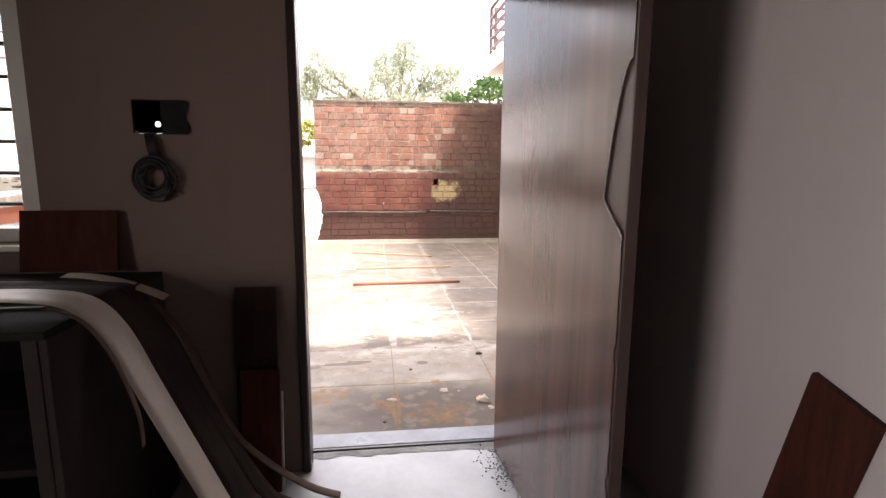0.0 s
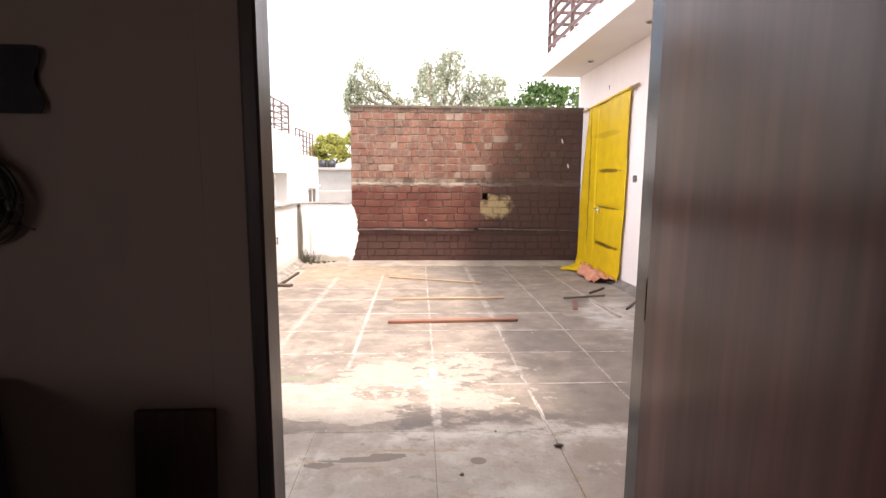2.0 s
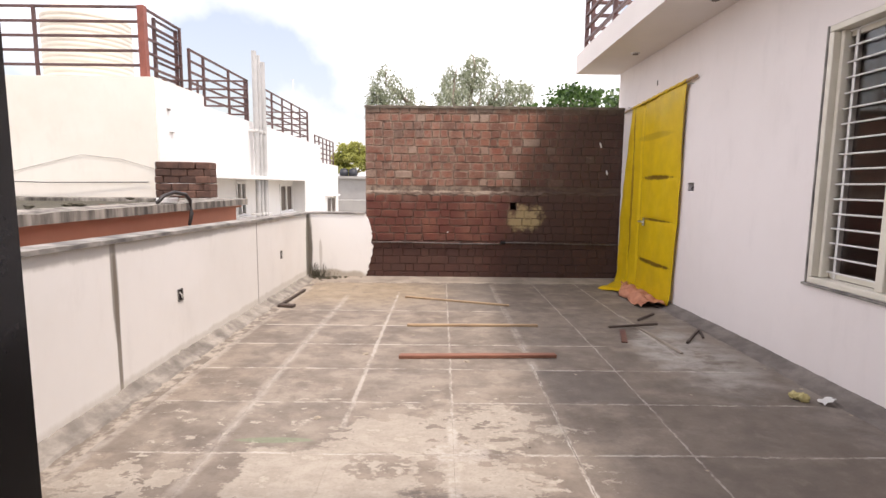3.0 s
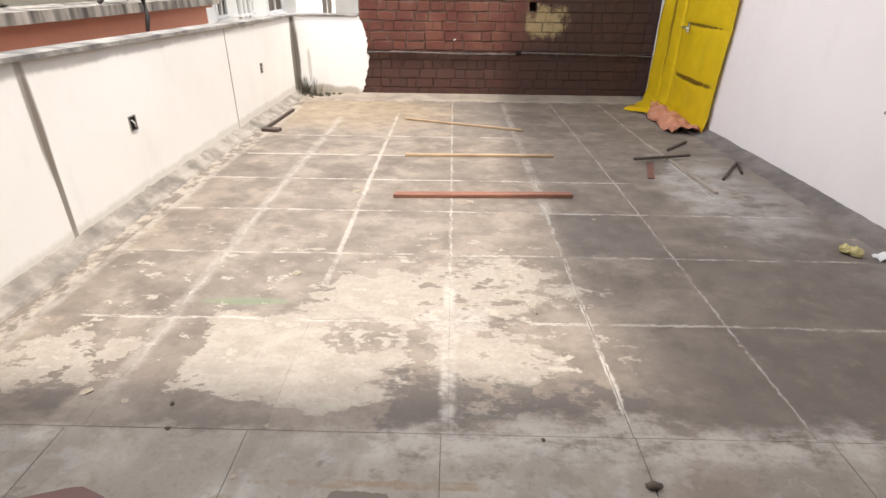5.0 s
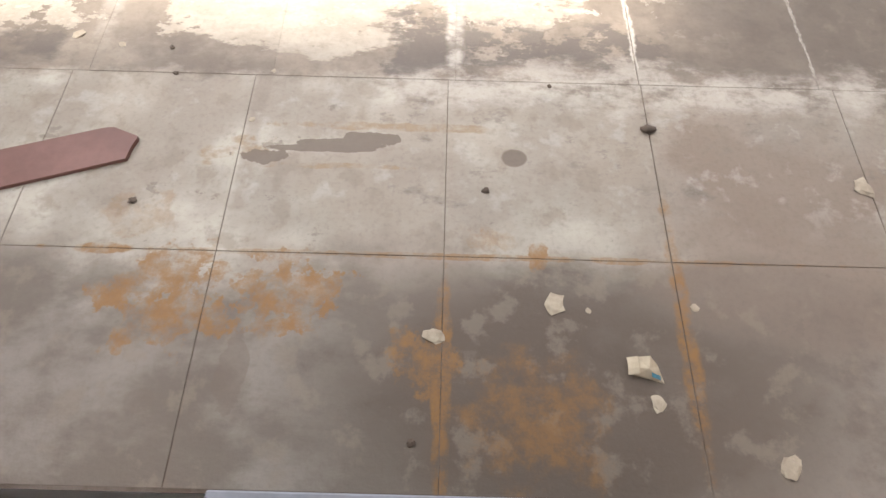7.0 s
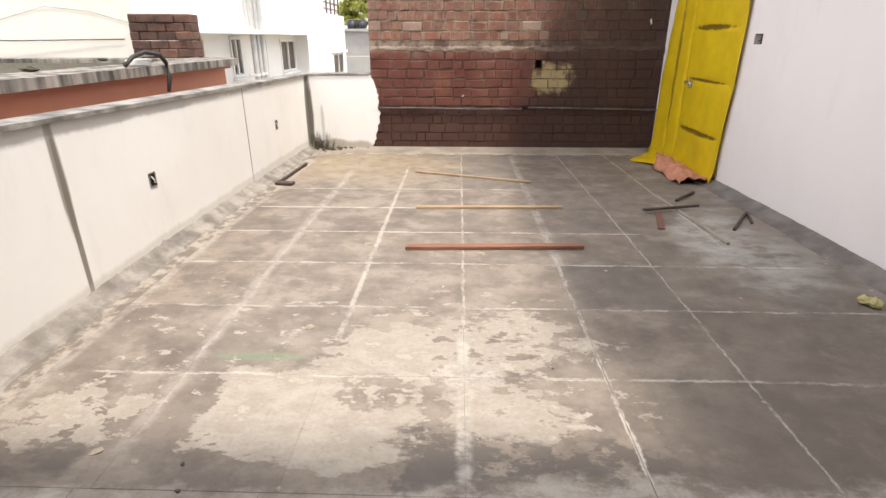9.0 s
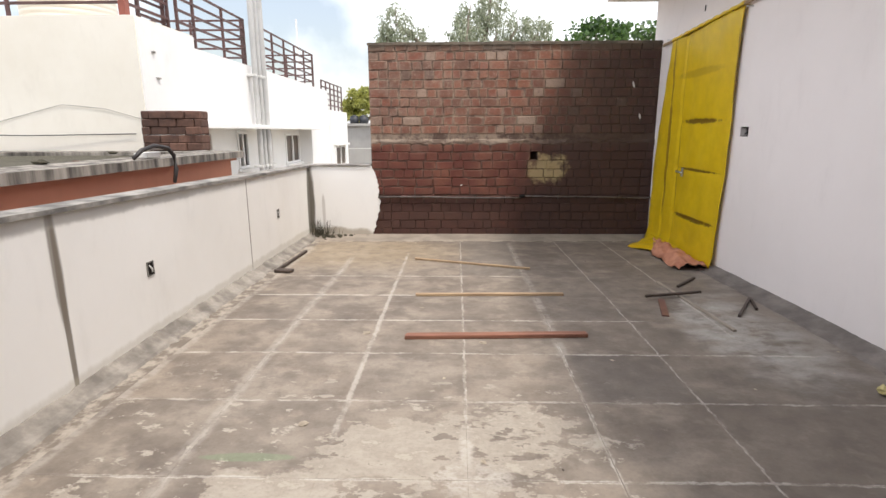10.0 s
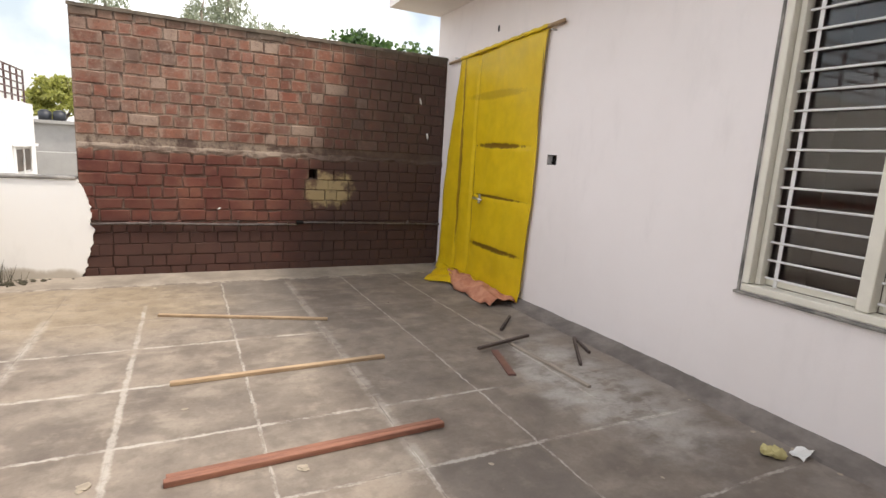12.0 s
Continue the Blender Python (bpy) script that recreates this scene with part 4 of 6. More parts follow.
for y, r, top in ((10.60, 0.055, 4.17), (10.86, 0.04, 4.14), (11.12, 0.06, 4.05)):
    p = thing("drain_pipe", "white plastic drain pipe fixed to the neighbour's wall", "pipe", None, "drain pipes")
    part("pipe", rod((-4.18, y, -3.6), (-4.18, y, top), r, 12), m_pipe, p)
    for z in (0.6, 2.45):
        part("clamp", box(-4.33, -4.135, y - r - 0.012, y + r + 0.012, z, z + 0.05, 0.006), m_pvc, p)

tank = thing("water_tank", "ribbed cream plastic water tank on the neighbour's roof", "water tank")
bm = bmesh.new()
prof = [(0.0, 2.872), (0.68, 2.872)]
for i in range(15):
    z = 2.9 + i * 0.085
    prof += [(0.68, z), (0.692, z + 0.02), (0.692, z + 0.055), (0.68, z + 0.075)]
prof += [(0.58, 4.3), (0.25, 4.42), (0.25, 4.5), (0.0, 4.5)]
rings = [[bm.verts.new((-6.45 + r * math.cos(a * math.pi / 16), 8.6 + r * math.sin(a * math.pi / 16), z)) for a in range(32)] for r, z in prof[1:-1]]
for a, b in zip(rings, rings[1:]):
    for j in range(32):
        bm.faces.new((a[j], a[(j + 1) % 32], b[(j + 1) % 32], b[j]))
bm.faces.new(rings[0]), bm.faces.new(rings[-1])
part("tank", bm, m_tank, tank, "", True)

# lower terracotta roof wall with its stained cap, and what lies on it
low = thing("terracotta_wall", "terracotta painted wall with black-streaked cement cap", "wall")
part("wall", box(-9.0, -3.05, 0.5, 6.42, -3.6, 0.97), m_orange, low)
part("roof", box(-9.0, -3.36, 0.5, 6.2, 0.99, 1.045), m_soil, low, "dirty dark roof surface with rubble")
part("end_cap", box(-9.0, -3.36, 6.22, 6.6, 1.003, 1.093, 0.004), m_stain_cap, low, "weathered cement strip")
part("fascia", box(-9.05, -3.0, 0.4, 6.5, 0.972, 1.0), m_orange, low)
bm = bmesh.new()
n = 50
ring = []
for i in range(n + 1):
    y = 0.3 + 6.3 * i / n
    w = 0.012 * noise.noise((y * 6, 7, 0))
    ring.append([bm.verts.new(p) for p in ((-2.95 + w, y, 1.003), (-2.95 + w, y, 1.085 + w), (-3.35, y, 1.095), (-3.35, y, 1.003))])
for a, b in zip(ring, ring[1:]):
    for j in range(4):
        bm.faces.new((a[j], b[j], b[(j + 1) % 4], a[(j + 1) % 4]))
bm.faces.new(ring[0]), bm.faces.new(ring[-1])
part("cap", bm, m_stain_cap, low, "weathered cement cap with black streaks")

stub = thing("brick_stub", "dark rough brick pier stub on the neighbour's roof", "brick pier")
for row in range(5):
    z = 1.095 + row * 0.105
    off = 0.0 if row % 2 else 0.12
    x = -4.25
    while x < -3.46:
        w = min(0.235 if x > -4.25 or not off else 0.115, -3.44 - x)
        jx = rnd.uniform(-0.012, 0.012)
        part("brick", box(x + 0.001, x + w - 0.001, 6.5 + jx, 6.74, z, z + 0.103, 0.012, Matrix.Translation((x, 6.6, z)) @ Matrix.Rotation(rnd.uniform(-0.03, 0.03), 4, "Y") @ Matrix.Rotation(rnd.uniform(-0.05, 0.05), 4, "Z") @ Matrix.Translation((-x, -6.6, -z))), m_stub, stub)
        x += w + 0.004

hose = thing("hose", "black and white hose hanging over the terracotta wall", "hose")
pts = [(-3.0, 4.22, 1.105), (-2.99, 4.34, 1.175), (-2.97, 4.52, 1.213), (-2.935, 4.70, 1.185), (-2.92, 4.77, 1.11), (-2.915, 4.78, 0.97), (-2.91, 4.71, 0.84)]
part("hose", tube(pts, [0.018, 0.02, 0.02, 0.02, 0.022, 0.024, 0.018], 8), m_wire, hose, "", True)
part("sleeve", tube([(-3.0, 4.36, 1.165), (-2.985, 4.5, 1.188), (-2.965, 4.66, 1.185)], 0.014, 8), m_pvc, hose, "white hose end", True)
board = thing("white_board", "small white board lying on the stained cap", "board")
part("board", box(-3.12, -2.99, 4.42, 4.66, 1.1, 1.15, 0.006), m_pvc, board)
for i in range(26):
    t = thing("rubble", "dark broken brick rubble on the neighbour's roof", "rubble", pose(rnd.uniform(-4.6, -3.15), rnd.uniform(2.4, 6.0), 1.05 if i % 3 else 1.095, 0, 0, 71 * i), "roof rubble")
    part("rubble", lump(rnd.uniform(0.03, 0.07), i + 3, 0.28, 2), m_stub if i % 2 else m_soil, t)

wire = thing("cable", "thin dark cable strung along the cream wall", "cable")
part("strand", tube([(-8.8, 6.7, 1.36 + 0.0), (-7.5, 6.72, 1.33), (-6, 6.74, 1.30), (-4.5, 6.78, 1.32)], 0.007, 5), m_wire, wire)
part("strand", tube([(-6.6, 6.79, 1.45), (-5.5, 6.79, 1.72), (-4.9, 6.79, 1.66), (-4.4, 6.79, 1.52)], 0.003, 5), m_cap, wire)

# far grey building, tanks, tree line
far = thing("grey_building", "bare grey plaster building in the distance", "building")
part("wall", holed((-9, 26, -3.6), X, Z, Y, 9.0, 4.1, 5.0, [(5.2, 5.9, 2.3, 3.2), (6.6, 7.3, 2.3, 3.2)]), m_grey_block, far)
part("upper_wall", box(-8.5, -0.5, 27.2, 31, 0.5, 1.62), m_grey_block, far)
part("roof", box(-8.7, -0.3, 27.0, 31.2, 1.622, 1.75), m_grey_block, far, "grey roof slab")
for x in (-5.48, -4.98):
    t = thing("roof_tank", "black plastic water tank on the grey building", "water tank", None, "black tanks")
    bm = bmesh.new()
    bmesh.ops.create_cone(bm, cap_ends=True, segments=18, radius1=0.23, radius2=0.23, depth=0.36, matrix=Matrix.Translation((x, 28, 1.93)))
    part("body", bm, m_tank_black, t, "", True)
    bm = bmesh.new()
    bmesh.ops.create_cone(bm, cap_ends=True, segments=18, radius1=0.22, radius2=0.1, depth=0.08, matrix=Matrix.Translation((x, 28, 2.15)))
    part("lid", bm, m_tank_black, t, "", True)
mast = thing("antenna_mast", "thin metal mast on the neighbour's roof", "mast")
part("pole", rod((-5.4, 18, 2.0), (-5.4, 18, 5.0), 0.03, 6), m_grille, mast)


# ---- trees ----
def tree(name, base, top, material, label, lobes, leaf, count, droop, seed, f=1.0):
    r = random.Random(seed)
    t = thing(name, label, "tree")
    bx, by, bz = base
    trunk_top = Vector((bx + 0.2, by, bz + (top - bz) * 0.55))
    bm = tube([base, (bx + 0.1, by, bz + (top - bz) * 0.3), trunk_top], [0.22 * f, 0.17 * f, 0.12 * f], 8)
    part("trunk", bm, m_bark, t, "", True)
    verts, faces = [], []
    for lx, lz, rx, rz in lobes:
        c = Vector((bx + lx, by + r.uniform(-0.6, 0.6) * f, lz))
        mid = trunk_top.lerp(c, 0.5) + Vector((0, 0, 0.25))
        part("limb", tube([trunk_top, mid, c, c + Vector((r.uniform(-0.2, 0.2), 0, rz * 0.8))], [0.08 * f, 0.055 * f, 0.03 * f, 0.008 * f], 6), m_bark, t, "", True)
        twigs = []
        for _ in range(60 if droop > 0.1 else 26):
            d = Vector((r.gauss(0, 1), r.gauss(0, 1), r.gauss(0, 1))).normalized() * r.uniform(0.35, 1.0) ** 0.5
            twigs.append(c + Vector((d.x * rx, d.y * rx, d.z * rz)))
        for q in twigs:
            sway = r.uniform(-1, 1)
            for _ in range(count):
                if droop > 0.1:
                    u = r.random()
                    p = q + Vector((r.gauss(0, 0.035) + 0.1 * u * sway, r.gauss(0, 0.035), -droop * u + 0.08 * math.sin(u * 3))) * f
                else:
                    p = q + Vector((r.gauss(0, 0.12), r.gauss(0, 0.12), r.gauss(0, 0.07))) * f
                s = leaf * f * r.uniform(0.6, 1.3)
                a = Vector((r.gauss(0, 1), r.gauss(0, 1), r.gauss(-droop * 4, 1))).normalized() * s
                b = a.orthogonal().normalized()
                b.rotate(Matrix.Rotation(r.uniform(0, 6.28), 3, a.normalized()))
                b *= s * (0.17 if droop > 0.1 else 0.4)
                k = len(verts)
                verts += [p, p + a * 0.5 + b, p + a, p + a * 0.5 - b]
                faces.append((k, k + 1, k + 2, k + 3))
    me = bpy.data.meshes.new("crown")
    me.from_pydata(verts, [], faces)
    me.materials.append(material)
    new("crown", me).parent = t


tree("tall_tree", (1.0, 31, -3.6), 9.0, m_leaf_grey, "tall grey-green tree with thin drooping leaves behind the wall",
     ((-4.4, 7.1, 0.9, 1.2), (-3.2, 6.1, 1.0, 1.2), (-4.9, 6.2, 0.6, 1.1), (-1.9, 4.8, 1.3, 0.9), (-2.0, 5.6, 1.0, 0.9), (-0.4, 7.6, 0.8, 1.1), (-0.5, 6.3, 1.2, 1.3), (0.8, 8.1, 0.9, 0.9),
      (1.3, 6.8, 1.3, 1.2), (2.5, 7.2, 1.1, 1.1), (3.6, 6.7, 0.9, 1.2), (1.2, 4.9, 2.4, 1.0), (3.7, 5.2, 1.0, 1.0), (-3.6, 4.9, 1.2, 0.8)), 0.095, 24, 0.34, 3, 2.4)
tree("leafy_tree", (3.35, 12.1, -3.6), 3.8, m_leaf_green, "fresh green broad-leaved tree close behind the wall",
     ((-1.15, 3.12, 0.32, 0.18), (-0.6, 3.3, 0.3, 0.18), (-0.2, 3.68, 0.24, 0.11), (0.1, 3.35, 0.4, 0.2), (0.4, 3.62, 0.22, 0.09), (0.75, 3.3, 0.35, 0.2)), 0.105, 11, 0.02, 5, 1.13)
tree("distant_tree", (-6.3, 34, -3.6), 5.5, m_leaf_yellow, "yellow-green tree far beyond the roofs",
     ((-0.5, 2.7, 0.6, 0.7), (-0.1, 3.4, 0.6, 0.6), (0.7, 3.6, 0.8, 0.6), (1.6, 3.2, 0.9, 0.8), (0.5, 2.6, 1.2, 0.8)), 0.16, 70, 0.05, 8)

# ---- house wall: window, sheeted door, sockets ----
win = tagged(thing("window_1", "cream aluminium sliding window with horizontal steel grille", "window"), kind="structure")
xf = 2.525
fr = 0.045
for a, b, c, d in ((W_Y0, W_Y1, W_Z0, W_Z0 + fr), (W_Y0, W_Y1, W_Z1 - fr, W_Z1), (W_Y0, W_Y0 + fr, W_Z0 + fr, W_Z1 - fr), (W_Y1 - fr, W_Y1, W_Z0 + fr, W_Z1 - fr)):
    part("window_frame", box(xf, xf + 0.10, a + 0.002, b - 0.002, c + 0.002, d - 0.002, 0.004), m_alu, win)
for a, b, c, d in ((W_Y0 + fr, W_Y0 + fr + 0.032, W_Z0 + fr, W_Z1 - fr), (W_Y1 - fr - 0.032, W_Y1 - fr, W_Z0 + fr, W_Z1 - fr)):
    part("inner_frame", box(xf + 0.045, xf + 0.098, a + 0.001, b - 0.001, c, d, 0.004), m_alu, win)
MY = (W_Y0 + W_Y1) / 2 + 0.0
part("mullion", box(xf + 0.02, xf + 0.10, MY - 0.03, MY + 0.03, W_Z0 + fr, W_Z1 - fr, 0.004), m_alu, win)
for a, b in ((W_Y0 + fr, MY - 0.03), (MY + 0.03, W_Y1 - fr)):
    for c, d, e, f in ((a, a + 0.018, W_Z0 + fr, W_Z1 - fr), (b - 0.018, b, W_Z0 + fr, W_Z1 - fr), (a + 0.018, b - 0.018, W_Z0 + fr, W_Z0 + fr + 0.04), (a + 0.018, b - 0.018, W_Z1 - fr - 0.04, W_Z1 - fr)):
        part("sash", box(xf + 0.10, xf + 0.135, c, d, e, f, 0.003), m_alu, win)
    pane = part("pane", box(xf + 0.115, xf + 0.121, a + 0.012, b - 0.012, W_Z0 + fr + 0.03, W_Z1 - fr - 0.03), m_glass, win)
    pane.visible_shadow = False
    for i in range(17):
        z = W_Z0 + 0.087 + i * 0.0997
        part("grille_bar", rod((xf + 0.085, a - 0.001, z), (xf + 0.085, b + 0.001, z), 0.0065, 6), m_grille, win)
    part("grille_upright", box(xf + 0.092, xf + 0.0985, b - 0.094, b - 0.074, W_Z0 + 0.03, W_Z1 - 0.03), m_grille, win)
part("window_sill", box(2.505, 2.6, W_Y0 - 0.03, W_Y1 + 0.03, W_Z0 - 0.017, W_Z0 - 0.001, 0.003), m_cap, win, "thin grey stone sill")
for y in (W_Y0 - 0.012, W_Y1 + 0.012):
    part("gap_seal", box(2.523, 2.535, y - 0.008, y + 0.008, W_Z0, W_Z1), m_cap, win, "dark unpainted gap beside the frame")

door2 = tagged(thing("door_2", "brown panelled wooden door behind yellow plastic sheet", "door"), kind="structure")
part("door_leaf", box(2.60, 2.64, D_Y0 + 0.06, D_Y1 - 0.06, 0.0, D_Z1 - 0.06, 0.004), m_leaf_wood, door2)
for a, b, c, d in ((D_Y0, D_Y0 + 0.06, -0.02, D_Z1), (D_Y1 - 0.06, D_Y1, -0.02, D_Z1), (D_Y0 + 0.06, D_Y1 - 0.06, D_Z1 - 0.06, D_Z1)):
    part("door_frame", box(2.54, 2.66, a + 0.002, b - 0.002, c, d - 0.002, 0.005), m_frame_wood, door2)
for z0, z1 in ((0.15, 0.75), (0.9, 1.4), (1.5, 1.98)):
    part("panel", box(2.575, 2.60, D_Y0 + 0.18, D_Y1 - 0.18, z0, z1, 0.01), m_leaf_wood, door2)


def drape(u, v):
    """u from the far edge to the near edge, v from the rod down."""
    y = (5.955 * (1 - v) ** 2 + 6.23 * (1 - (1 - v) ** 2)) * (1 - u) + (4.43 * (1 - v) + 4.49 * v) * u
    y += 0.03 * math.sin(v * 9) * (u - 0.5)
    top = 2.345 + 0.065 * u
    z = top + (-0.04 - top) * v
    fold = 0.004 * math.sin(u * 23 + v * 2) * (0.4 + v) + 0.008 * math.sin(u * 9 + 1.3)
    crease = sum(-0.012 * math.exp(-((z - c) / 0.02) ** 2) for c in (1.435, 0.93, 0.41)) * (1 if 0.35 < u < 0.95 else 0.3)
    seam = -0.02 * math.exp(-((y - 5.84) / 0.02) ** 2) - 0.02 * math.exp(-((y - 5.56) / 0.018) ** 2)
    x = 2.492 - 0.012 * v - fold - crease - seam - 0.010 * noise.noise((u * 6, v * 9, 0))
    if v > 0.93:
        x -= (v - 0.93) * 0.5
    return (min(x, 2.522), y, z)


cover = thing("plastic_sheet", "dirty yellow plastic sheet hung over a door", "plastic sheet")
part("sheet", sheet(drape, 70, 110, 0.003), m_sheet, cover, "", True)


def wrap(u, v):
    y = 5.97 * (1 - u) + 4.42 * u
    a = v * 4.6 - 0.8
    return (2.495 + 0.024 * math.cos(a), y, 2.36 + 0.065 * u + 0.026 * math.sin(a) + 0.004 * math.sin(u * 60))


part("rolled_edge", sheet(wrap, 50, 8, 0.003), m_sheet, cover, "", True)


def tail(u, v):
    y = 6.22 - 0.95 * u
    reach = 0.40 * max(0.0, 1 - abs(y - 5.70) / 0.52) + 0.03
    x = 2.46 - reach * v
    return (x, y - 0.05 * v, ground_z(y) + 0.008 + 0.07 * (1 - v) ** 2 + 0.018 * abs(math.sin(u * 9 + v * 4)))


part("tail", sheet(tail, 40, 16, 0.003), m_sheet, cover, "crumpled yellow sheet end on the floor", True)


def bunch(u, v):
    y = 5.76 - 1.28 * u + 0.03 * math.sin(v * 7)
    outer = 2.36 - 0.20 * min(1.0, u * 2.2) + 0.012 * math.sin(u * 13)
    x = outer + (2.46 - outer) * v
    h = 0.11 * math.sin(v * math.pi) ** 0.7 * (0.65 + 0.35 * math.sin(u * 3.1)) + 0.008 * math.sin(u * 21 + v * 9) + 0.05 * noise.noise((u * 9, v * 5, 2))
    return (x, y, ground_z(y) + 0.012 + max(h, 0.0))


cloth = thing("crumpled_cloth", "crumpled peach cloth lying at the foot of a yellow sheet", "cloth")
part("cloth", sheet(bunch, 44, 16, 0.004), m_peach, cloth, "", True)

pole = thing("curtain_pole", "rough wooden pole from which a yellow sheet hangs", "pole")
part("pole", rod((2.495, 6.27, 2.352), (2.495, 4.22, 2.437), 0.017, 8), m_stick_pale, pole, "", True)
for y in (6.1, 4.36):
    part("nail", rod((2.47, y, 2.39), (2.535, y, 2.39), 0.006, 6), m_steel, pole)

knob = thing("door_handle", "steel lever handle poking through a yellow sheet", "handle")
part("plate", box(2.463, 2.470, 5.315, 5.355, 0.84, 0.935, 0.003), m_steel, knob)
part("lever", tube([(2.466, 5.425, 0.892), (2.436, 5.42, 0.892), (2.432, 5.33, 0.89), (2.435, 5.245, 0.885)], 0.011, 8), m_steel, knob, "", True)
part("lock", rod((2.466, 5.335, 0.855), (2.452, 5.335, 0.855), 0.012, 12), m_steel, knob)


def socket_box(name, o, u, w, h, depth, label, cable=True):
    """An open metal box sunk in a wall hole; o is the hole's lower corner at the face, u along the wall, n into it."""
    t = thing(name, label, "socket box", None, "open socket boxes")
    o, u = Vector(o), Vector(u)
    n = Vector((abs(u.y), abs(u.x), 0)) * (1 if depth > 0 else -1)
    d = abs(depth)
    m = Matrix((( *u, 0), (*n, 0), (0, 0, 1, 0), (0, 0, 0, 1))).transposed()
    m.translation = o
    bm = bmesh.new()
    add_box(bm, 0.001, w - 0.001, d - 0.004, d, 0.001, h - 0.001, 0, m)
    add_box(bm, 0.001, 0.006, 0.002, d - 0.004, 0.001, h - 0.001, 0, m)
    add_box(bm, w - 0.006, w - 0.001, 0.002, d - 0.004, 0.001, h - 0.001, 0, m)
    add_box(bm, 0.006, w - 0.006, 0.002, d - 0.004, 0.001, 0.006, 0, m)
    add_box(bm, 0.006, w - 0.006, 0.002, d - 0.004, h - 0.006, h - 0.001, 0, m)
    part("box", bm, m_black, t)
    if cable:
        pts = [m @ Vector((w * 0.5, d * 0.8, h * 0.8)), m @ Vector((w * 0.45, d * 0.35, h * 0.5)), m @ Vector((w * 0.6, d * 0.2, h * 0.25))]
        part("wire", tube(pts, 0.004, 5), m_wire, t)


socket_box("socket_box", (2.53, 4.18, 1.285), Y, 0.165, 0.085, 0.06, "open dark socket box sunk in the white wall")
socket_box("socket_box", (2.53, 5.28, 2.54), Y, 0.035, 0.06, 0.06, "small open cable hole in the white wall", False)
socket_box("socket_box", (2.53, 6.14, 1.30), Y, 0.05, 0.06, 0.06, "small open socket box beside the sheet", False)


def parapet_box(y, z, w, h):
    t = thing("socket_box", "small dark open socket box in the parapet", "socket box", None, "open socket boxes")
    bm = bmesh.new()
    add_box(bm, -2.004, -1.996, y - w / 2, y + w / 2, z - h / 2, z + h / 2, 0.002)
    part("backplate", bm, m_black, t)
    for a, b, c, d in ((-w / 2 - 0.006, w / 2 + 0.006, h / 2, h / 2 + 0.006), (-w / 2 - 0.006, w / 2 + 0.006, -h / 2 - 0.006, -h / 2), (-w / 2 - 0.006, -w / 2, -h / 2, h / 2), (w / 2, w / 2 + 0.006, -h / 2, h / 2)):
        part("rim", box(-2.002, -1.992, y + a, y + b, z + c, z + d, 0.001), m_cap, t)
    part("wire", tube([(-1.996, y - w * 0.2, z + h * 0.3), (-1.985, y, z), (-1.994, y + w * 0.25, z - h * 0.3)], 0.005, 5), m_pvc, t)


parapet_box(2.62, 0.487, 0.062, 0.08)
parapet_box(5.08, 0.463, 0.05, 0.085)

# ---- brick wall ----
bw = setting("wall_brick", holed((-1.16, 6.414, -0.15), X, Z, Y, 3.69, 2.56, 0.189, [(2.095, 2.185, 1.125, 1.225)]), m_mortar, "old soot-stained red brick wall with pale mortar, roof shade in its colour")
setting("wall_brick_back", box(-1.16, 2.53, 6.61, 6.63, -0.15, 2.41), m_mortar, "plain back of the brick wall")


def brick_mesh(w, seed):
    bm = box(0.0015, w - 0.0015, 0.0, 0.10, 0.002, COURSE - 0.0025, 0.008)
    for vert in bm.verts:
        vert.co += Vector((noise.noise(vert.co * 31 + Vector((seed, 0, 0))), noise.noise(vert.co * 29 + Vector((0, seed, 0))) * 0.35, noise.noise(vert.co * 33 + Vector((0, 0, seed))))) * 0.014
    return mesh_from(bm, "brick", m_brick)


